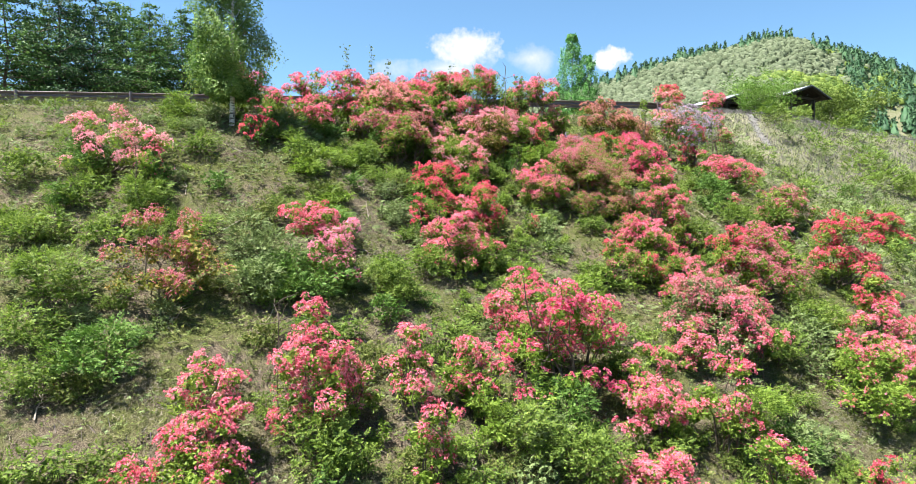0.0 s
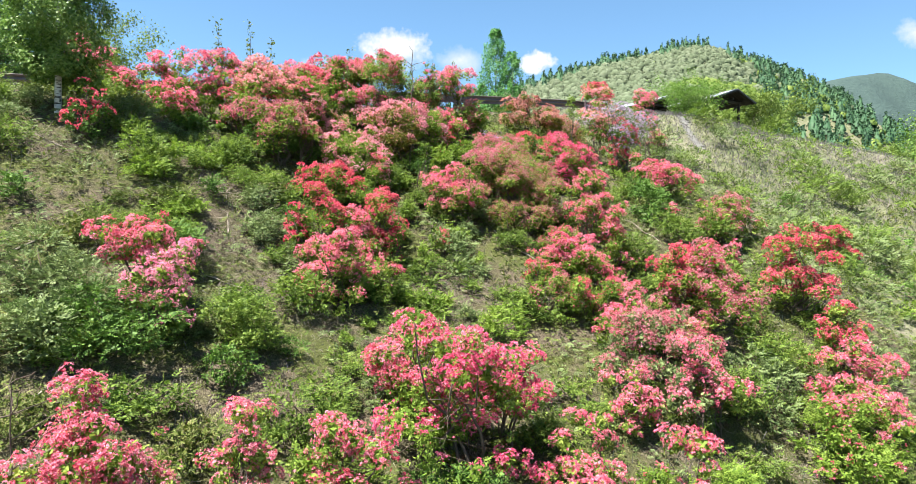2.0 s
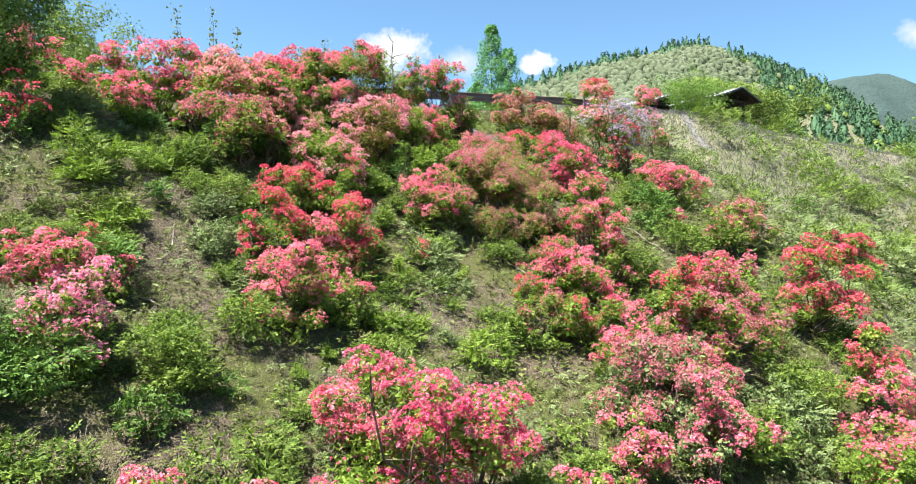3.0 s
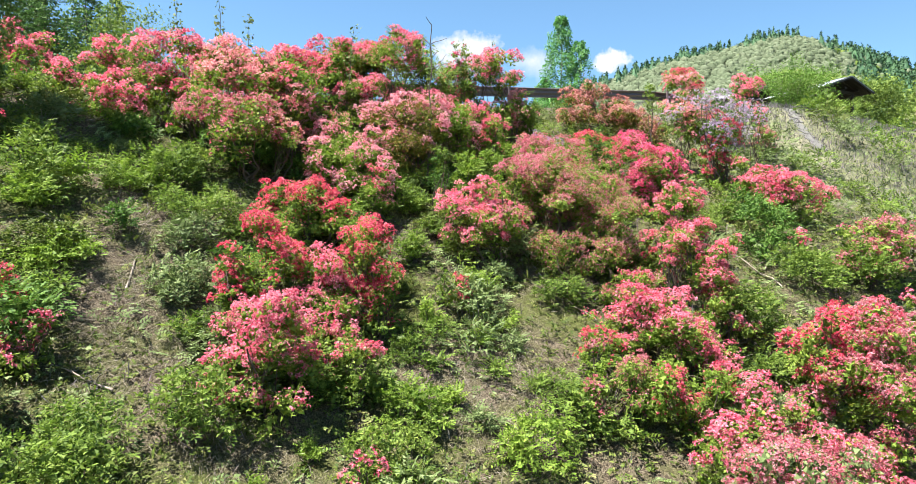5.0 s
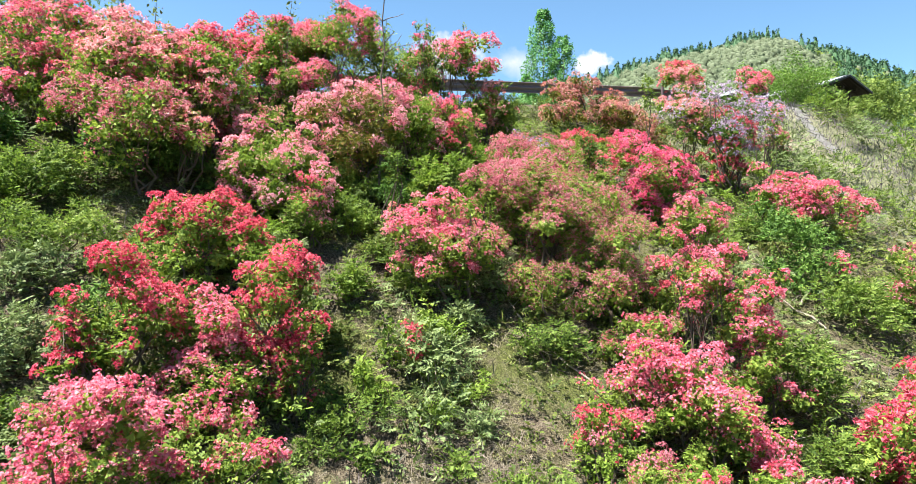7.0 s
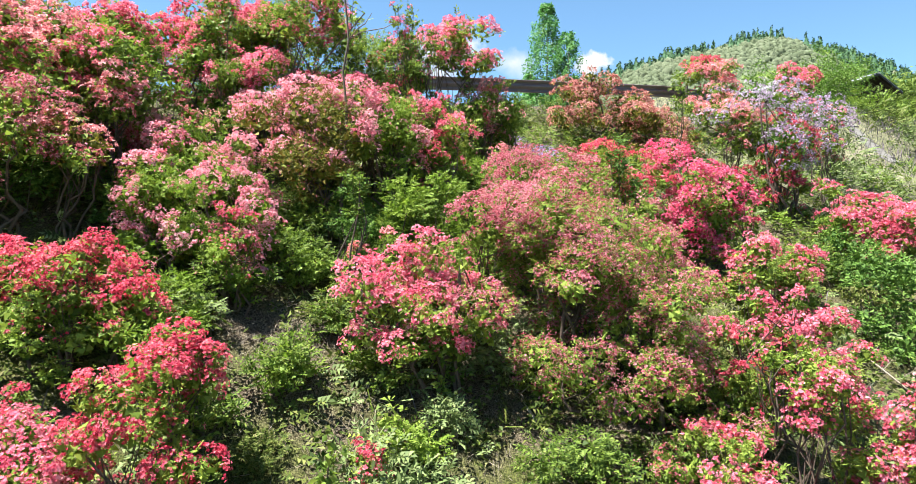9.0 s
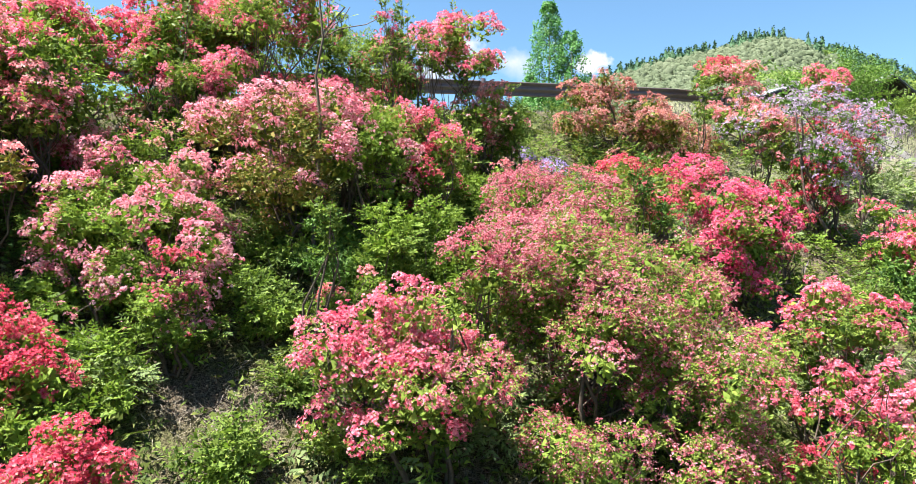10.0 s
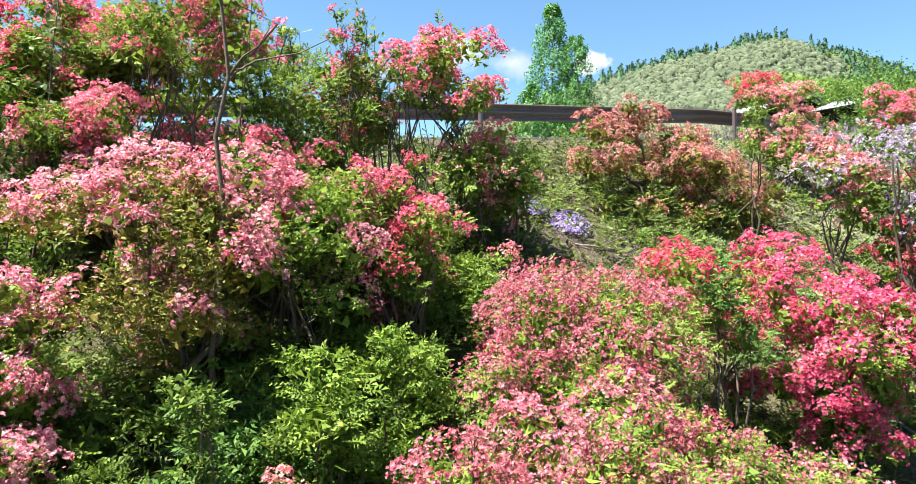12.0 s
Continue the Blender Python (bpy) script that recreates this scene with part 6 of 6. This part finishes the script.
green_bush(3.73, 28.40, 1.03, 0.60, LEAF, 0.05, label="leafy mid-green shrub without blossom on the bank")
green_bush(2.66, 28.40, 0.81, 0.80, LEAF, 2.32, label="leafy mid-green shrub without blossom on the bank")
green_bush(4.77, 25.60, 0.56, 0.35, LEAF_LIME, 1.74, label="yellow-green young shrub on the bank")
green_bush(1.25, 31.30, 1.63, 1.57, LEAF, 0.83, label="leafy mid-green shrub without blossom on the bank")
green_bush(1.34, 28.60, 0.83, 0.68, LEAF_LIME, 1.68, label="yellow-green young shrub on the bank")
green_bush(3.29, 29.20, 0.73, 0.82, LEAF, 1.16, label="leafy mid-green shrub without blossom on the bank")
green_bush(4.72, 30.00, 0.63, 0.90, LEAF, 1.01, label="leafy mid-green shrub without blossom on the bank")
green_bush(-0.64, 28.00, 0.62, 0.50, LEAF_DARK, 1.37, label="dense dark green shrub on the bank")
green_bush(-8.62, 18.05, 1.60, 0.81, LEAF, 0.05, label="leafy mid-green shrub without blossom on the bank")
green_bush(-10.43, 16.10, 1.58, 0.72, LEAF, 0.05, label="leafy mid-green shrub without blossom on the bank")
green_bush(-8.62, 13.29, 1.44, 0.71, LEAF, 0.05, label="leafy mid-green shrub without blossom on the bank")
green_bush(-2.52, 22.76, 1.57, 0.81, LEAF, 0.05, label="leafy mid-green shrub without blossom on the bank")
green_bush(-3.75, 19.66, 0.96, 0.53, LEAF, 0.05, label="leafy mid-green shrub without blossom on the bank")
green_bush(9.09, 32.00, 0.66, 0.60, LEAF, 2.02, label="leafy mid-green shrub without blossom on the bank")
green_bush(6.20, 26.50, 0.61, 0.46, LEAF_DARK, 2.28, label="dense dark green shrub on the bank")
green_bush(2.22, 24.80, 0.23, 0.41, LEAF, 1.73, label="leafy mid-green shrub without blossom on the bank")
green_bush(-1.11, 26.13, 0.85, 0.52, LEAF_DARK, 0.05, label="dense dark green shrub on the bank")
green_bush(4.72, 26.00, 0.35, 0.35, LEAF_LIME, 1.39, label="yellow-green young shrub on the bank")
green_bush(-2.34, 25.92, 1.39, 0.67, LEAF_DARK, 0.05, label="dense dark green shrub on the bank")
green_bush(-0.35, 24.32, 0.70, 0.49, LEAF_LIME, 0.05, label="yellow-green young shrub on the bank")
green_bush(2.15, 25.00, 0.52, 0.35, LEAF_DARK, 1.34, label="dense dark green shrub on the bank")
green_bush(1.86, 19.71, 1.07, 0.53, LEAF_LIME, 0.05, label="yellow-green young shrub on the bank")
green_bush(3.09, 27.40, 0.77, 0.46, LEAF, 0.05, label="leafy mid-green shrub without blossom on the bank")
green_bush(2.74, 27.80, 0.68, 0.37, LEAF_LIME, 0.07, label="yellow-green young shrub on the bank")
green_bush(2.71, 26.60, 0.67, 0.35, LEAF_LIME, 0.21, label="yellow-green young shrub on the bank")
green_bush(3.34, 26.20, 0.73, 0.35, LEAF_LIME, 0.42, label="yellow-green young shrub on the bank")
green_bush(2.97, 26.93, 1.00, 0.54, LEAF_LIME, 0.05, label="yellow-green young shrub on the bank")
green_bush(3.36, 27.66, 0.80, 0.48, LEAF, 0.05, label="leafy mid-green shrub without blossom on the bank")
green_bush(2.17, 27.15, 0.61, 0.35, LEAF, 0.05, label="leafy mid-green shrub without blossom on the bank")
green_bush(2.73, 26.43, 0.87, 0.35, LEAF_LIME, 0.05, label="yellow-green young shrub on the bank")
green_bush(-4.68, 22.10, 1.09, 0.55, LEAF_LIME, 0.05, label="yellow-green young shrub on the bank")
green_bush(-2.34, 22.01, 0.96, 0.49, LEAF_GREY, 0.05, label="wiry grey-green shrub on the bank")
green_bush(1.52, 18.52, 1.00, 0.65, LEAF, 0.05, label="leafy mid-green shrub without blossom on the bank")
green_bush(-3.61, 19.04, 1.56, 0.77, LEAF_DARK, 0.05, label="dense dark green shrub on the bank")
green_bush(-5.00, 16.62, 1.40, 0.74, LEAF_DARK, 0.05, label="dense dark green shrub on the bank")
green_bush(-0.77, 18.57, 1.40, 0.77, LEAF, 0.05, label="leafy mid-green shrub without blossom on the bank")
green_bush(2.79, 25.80, 1.02, 0.51, LEAF_LIME, 0.99, label="yellow-green young shrub on the bank")
green_bush(3.42, 26.00, 0.95, 0.52, LEAF_LIME, 1.12, label="yellow-green young shrub on the bank")
green_bush(3.09, 25.90, 0.64, 0.36, LEAF, 0.95, label="leafy mid-green shrub without blossom on the bank")
green_bush(3.52, 26.30, 0.58, 0.43, LEAF, 1.09, label="leafy mid-green shrub without blossom on the bank")
green_bush(2.71, 25.80, 0.57, 0.39, LEAF, 0.77, label="leafy mid-green shrub without blossom on the bank")
green_bush(2.57, 23.79, 0.73, 0.40, LEAF, 0.05, label="leafy mid-green shrub without blossom on the bank")
green_bush(1.97, 24.26, 0.70, 0.42, LEAF, 0.05, label="leafy mid-green shrub without blossom on the bank")
green_bush(1.52, 23.52, 0.77, 0.51, LEAF_LIME, 0.05, label="yellow-green young shrub on the bank")
green_bush(3.37, 23.37, 0.62, 0.38, LEAF_GREY, 0.05, label="wiry grey-green shrub on the bank")
green_bush(0.30, 23.90, 0.81, 0.40, LEAF_LIME, 0.05, label="yellow-green young shrub on the bank")
green_bush(-0.83, 24.88, 0.91, 0.38, LEAF_LIME, 0.05, label="yellow-green young shrub on the bank")
green_bush(1.50, 25.17, 0.78, 0.47, LEAF_LIME, 0.05, label="yellow-green young shrub on the bank")
green_bush(-4.89, 21.40, 1.25, 0.52, LEAF_LIME, 0.05, label="yellow-green young shrub on the bank")
green_bush(-3.95, 23.05, 1.17, 0.53, LEAF_LIME, 0.05, label="yellow-green young shrub on the bank")
green_bush(-2.19, 20.91, 0.98, 0.44, LEAF_GREY, 0.05, label="wiry grey-green shrub on the bank")
green_bush(-3.82, 20.65, 1.06, 0.48, LEAF_LIME, 0.05, label="yellow-green young shrub on the bank")
green_bush(-4.11, 20.20, 0.92, 0.42, LEAF_LIME, 0.05, label="yellow-green young shrub on the bank")
green_bush(2.32, 26.34, 0.58, 0.35, LEAF_LIME, 0.05, label="yellow-green young shrub on the bank")
green_bush(3.39, 27.06, 0.61, 0.35, LEAF_LIME, 0.05, label="yellow-green young shrub on the bank")
green_bush(3.12, 26.47, 0.66, 0.35, LEAF_LIME, 0.05, label="yellow-green young shrub on the bank")
green_bush(2.50, 20.35, 0.60, 0.26, LEAF_LIME, 0.02, label="low yellow-green herb clump on the dry patch")
green_bush(3.25, 20.95, 0.45, 0.24, LEAF, 0.02, label="small leafy green seedling on the dry patch")
green_bush(2.15, 21.00, 0.50, 0.26, LEAF, 0.02, label="small leafy green seedling on the dry patch")
green_bush(3.95, 20.65, 0.55, 0.26, LEAF, 0.02, label="small leafy green seedling on the dry patch")
green_bush(3.55, 21.55, 0.50, 0.24, LEAF_GREY, 0.02, label="small grey-green herb clump on the dry patch")
green_bush(2.95, 19.90, 0.55, 0.26, LEAF_GREY, 0.02, label="small grey-green herb clump on the dry patch")
green_bush(3.10, 21.75, 0.42, 0.22, LEAF_LIME, 0.02, label="low yellow-green herb clump on the dry patch")
green_bush(2.60, 26.20, 1.10, 0.45, LEAF_DARK, 0.35, label="dense dark green shrub on the bank")
green_bush(3.60, 25.65, 0.95, 0.45, LEAF_LIME, 0.60, label="yellow-green young shrub on the bank")
green_bush(2.15, 25.80, 0.90, 0.45, LEAF_DARK, 0.35, label="dense dark green shrub on the bank")


def dead_sapling(x, y, tall, lean, label, thick=0.016):
    rng = np.random.default_rng(next(seeds))
    z = float(ground_height(x, y))
    tree = holder("dead_sapling", Matrix.Translation((x, y, z)), label, "sapling")
    line = bent((0, 0, -0.2), (lean * tall, 0.02, tall), rng, 0.02, 9)
    child("trunk", mesh_from("trunk", *limb(line, np.linspace(thick, thick * 0.35, 9), 7), BARK, True), tree)
    for k in range(7):
        at = line[rng.integers(4, 9)]
        child("branch", mesh_from("branch", *limb(bent(at, at + rng.normal(size=3) * (0.35, 0.35, 0.15) + (0, 0, 0.3), rng, 0.1, 4), np.linspace(0.010, 0.004, 4), 4), BARK), tree)


dead_sapling(1.80, 26.3, 4.3, 0.03, "thin bare dark sapling trunk rising out of the azaleas", 0.03)
dead_sapling(-3.4, 12.2, 2.6, 0.02, "short bare grey sapling standing in an azalea")
dead_sapling(-8.6, 17.6, 2.3, -0.05, "short bare grey sapling on the bank")


def leafy_shoot(x, y, tall, leaves):
    rng = np.random.default_rng(next(seeds))
    shoot = holder("leafy_shoot", Matrix.Translation((x, y, float(ground_height(x, y)))), "tall slender leafy shoot above the azaleas", "shoot")
    line = bent((0, 0, -0.1), (rng.normal() * 0.25, rng.normal() * 0.1, tall), rng, 0.02, 8)
    child("stem", mesh_from("stem", *limb(line, np.linspace(0.018, 0.004, 8), 5), BARK), shoot)
    t = rng.uniform(0.55, 1, 90)
    p = np.stack([np.interp(t, np.linspace(0, 1, 8), line[:, i]) for i in range(3)], -1) + rng.normal(size=(90, 3)) * 0.07
    child("foliage", mesh_from("foliage", *sprinkled(LEAF_SHAPE, p, rng.normal(size=(90, 3)), rng.uniform(0.06, 0.12, 90), rng), leaves), shoot)


for sx, sy, st in ((-3.9, 26.1, 3.7), (-3.35, 26.6, 3.75), (-3.0, 26.9, 3.3), (1.55, 27.3, 3.5), (-0.6, 27.8, 3.4), (3.05, 28.8, 3.2), (-17.4, 24.2, 1.9), (2.2, 22.0, 1.1)):
    leafy_shoot(sx, sy, st, LEAF_GREY if sx < 0 else LEAF)


def violet_cushion(x, y, wide):
    rng = np.random.default_rng(next(seeds))
    clump = holder("violet_cushion", Matrix.Translation((x, y, float(ground_height(x, y)) + 0.03)), "low cushion of pale violet flowers on bare ground", "flowers")
    d = unit(rng.normal(size=(1200, 3))) * rng.uniform(0.5, 1, (1200, 1))
    d[:, 2] = np.abs(d[:, 2])
    p = d * (wide / 2, wide * 0.4, 0.22) + (0, 0, 0.05)
    p[:, 2] += p[:, :2] @ np.array((-0.2, 0.53))
    child("foliage", mesh_from("foliage", *sprinkled(LEAF_SHAPE, p[:400] * 0.9, d[:400], rng.uniform(0.04, 0.07, 400), rng, 0.5), LEAF), clump)
    child("blossom", mesh_from("blossom", *sprinkled(STAR_FLOWER, p[400:], d[400:] + (0, -0.2, 0.5), rng.uniform(0.014, 0.024, 800), rng, 0.3), VIOLET), clump)


violet_cushion(5.75, 31.2, 0.75)
violet_cushion(5.2, 31.5, 0.5)


def fallen_branch(x, y, reach, turn):
    rng = np.random.default_rng(next(seeds))
    log = holder("fallen_branch", Matrix.Translation((x, y, float(ground_height(x, y)) + 0.05)), "bleached fallen branch lying in the litter", "branch", "fallen branches")
    end = np.array((math.cos(turn) * reach, math.sin(turn) * reach, 0))
    end[2] = float(ground_height(x + end[0], y + end[1])) - float(ground_height(x, y))
    child("branch", mesh_from("branch", *limb(bent((0, 0, 0), end, rng, 0.06, 6), np.linspace(0.02, 0.007, 6), 5), TWIG), log)
    for k in range(3):
        at = end * rng.uniform(0.3, 0.8)
        child("twig", mesh_from("twig", *limb(bent(at, at + rng.normal(size=3) * (0.3, 0.2, 0.1) + (0, 0, 0.12), rng, 0.1, 4), np.linspace(0.010, 0.003, 4), 4), TWIG), log)


branch_rng = np.random.default_rng(4)
for k in range(70):
    bu, bv = branch_rng.uniform(-10, 22), branch_rng.uniform(9, 27)
    bx, by = bu * U + bv * V
    fallen_branch(float(bx), float(by), branch_rng.uniform(0.4, 1.5), branch_rng.uniform(0, 3.1))


# ---- woods on the hill ----
def hill_woods():
    rng = np.random.default_rng(31)
    xs, ys = rng.uniform(0, 280, 60000), rng.uniform(105, 290, 60000)
    away = np.hypot(xs - 135, ys - 262)
    ok = (ground_height(xs, ys) > EYE + 0.17 * np.hypot(xs, ys)) & (away < 235) & (ys > 105) & (xs > 0.05 * ys) & (xs < 1.15 * ys) & (ys < 262 + 0.28 * (xs - 135) + 14) & (np.hypot(xs - 35, ys - 60) > 22)
    xs, ys, away = xs[ok], ys[ok], away[ok]
    kept = []
    cells = {}
    for i in range(len(xs)):
        gap = 2.2
        key = (int(xs[i] // gap), int(ys[i] // gap))
        if key in cells:
            continue
        cells[key] = True
        kept.append(i)
    kept = kept[:10000]
    xs, ys = xs[kept], ys[kept]
    zs = ground_height(xs, ys)
    crest = np.concatenate([np.stack([np.linspace(30, 132, 80), 228 + 0.335 * (np.linspace(30, 132, 80) - 30)], -1), np.stack([np.linspace(152, 260, 80), 262 - 0.1 * (np.linspace(152, 260, 80) - 152)], -1)])
    crest = crest + rng.normal(size=crest.shape) * (1.0, 2.5)
    xs, ys = np.concatenate([xs, crest[:, 0]]), np.concatenate([ys, crest[:, 1]])
    fy = rng.uniform(95, 215, 900)
    flank = np.stack([fy * rng.uniform(0.60, 1.0, 900), fy], -1)
    xs, ys = np.concatenate([xs, flank[:, 0]]), np.concatenate([ys, flank[:, 1]])
    zs = ground_height(xs, ys)
    ridge = np.clip((ys - (236 + 0.16 * (xs - 66))) / 6, 0, 1) * (xs < 132)
    right = np.clip((xs - 0.60 * ys + 8 + 12 * value_noise(xs, ys, 25, 41)) / 14, 0, 1)
    roll = rng.random(len(xs))
    kind = np.where(roll < ridge * 0.3, 2, np.where(roll < right * 0.96, np.where(rng.random(len(xs)) < 0.8, 2, 1), 0))
    kind[-len(crest) - len(flank):] = 2
    kind[-len(flank):] = np.where(rng.random(len(flank)) < 0.9, 2, 1)
    green = value_noise(xs, ys, 18, 42) > 0.72
    kind = np.where((kind == 0) & green, 1, kind)
    bm = bmesh.new()
    bmesh.ops.create_icosphere(bm, subdivisions=1, radius=1.0)
    bmesh.ops.delete(bm, geom=[v for v in bm.verts if v.co.z < -0.6], context="VERTS")
    bm.verts.index_update()
    dome_v, dome_f = np.array([v.co for v in bm.verts]), np.array([[v.index for v in f.verts] for f in bm.faces])
    bm.free()
    for k, (mat, label) in enumerate(((PALE_WOOD_CROWN, "pale silvery-green, haze-tinted spring woodland on the hill"), (GREEN_WOOD_CROWN, "fresh green woodland on the hill"), (DARK_WOOD_CROWN, "dark conifers along the hill's ridge and flank"))):
        pieces = []
        for x, y, z in zip(xs[kind == k], ys[kind == k], zs[kind == k]):
            if k == 2:
                tall = rng.uniform(2.0, 6.4)
                m = 60
                t = rng.uniform(0, 1, m) ** 0.8
                a = rng.uniform(0, 6.28, m)
                r = tall * 0.3 * (1 - t) * rng.uniform(0.6, 1.1, m)
                p = np.stack([x + np.cos(a) * r, y + np.sin(a) * r, z + tall * (0.08 + 0.92 * t)], -1)
                n = np.stack([np.cos(a), np.sin(a), np.full(m, 0.8)], -1)
                ring = np.arange(6) * 1.0472
                cone = np.concatenate([np.stack([np.cos(ring), np.sin(ring), np.zeros(6)], -1) * (tall * 0.25, tall * 0.25, 0) + (0, 0, tall * 0.05), [(0, 0, tall * 0.98)]]) + (x, y, z)
                pieces.append((cone, np.array([(j, (j + 1) % 6, 6) for j in range(6)])))
                pieces.append(sprinkled(SCRAP_SHAPE, p, n, rng.uniform(0.4, 0.8, m), rng, 0.4))
            else:
                r = rng.uniform(1.5, 2.4)
                lump = 0.86 + 0.07 * rng.normal(size=len(dome_v))
                heart = np.array((x, y, z + r * rng.uniform(0.1, 0.6)))
                pieces.append((heart + dome_v * r * (1.0, 1.0, 0.8) * lump[:, None], dome_f))
                d = unit(rng.normal(size=(20, 3)))
                d[:, 2] = np.abs(d[:, 2]) - 0.1
                lump = 1 + 0.14 * np.sin(d[:, 0] * 6 + x) * np.cos(d[:, 1] * 6 + y)
                pieces.append(sprinkled(SCRAP_SHAPE, heart + d * r * (1.0, 1.0, 0.82) * lump[:, None], d + (0, -0.25, 0.2), rng.uniform(0.45, 0.85, 20), rng, 0.25))
        woods = new("hill_woods", mesh_from("hill_woods", *joined(pieces), mat, True))
        tagged(woods, label, "woodland", kind="stuff")


hill_woods()


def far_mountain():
    """A forested mountain beyond the valley, haze put into its blue-green colour."""
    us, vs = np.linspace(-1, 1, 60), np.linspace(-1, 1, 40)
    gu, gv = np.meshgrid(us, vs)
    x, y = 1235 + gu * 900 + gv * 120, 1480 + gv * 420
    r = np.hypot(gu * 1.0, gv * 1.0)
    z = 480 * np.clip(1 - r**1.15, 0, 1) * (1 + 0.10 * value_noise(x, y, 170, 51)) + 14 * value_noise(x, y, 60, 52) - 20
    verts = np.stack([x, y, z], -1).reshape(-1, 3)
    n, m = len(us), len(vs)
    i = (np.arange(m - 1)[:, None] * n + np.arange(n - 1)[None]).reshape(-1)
    tagged(new("backdrop", mesh_from("backdrop", verts, np.stack([i, i + 1, i + n + 1, i + n], -1), HAZED_FOREST, True)), "far forested mountain beyond the valley", "mountain", kind="structure")


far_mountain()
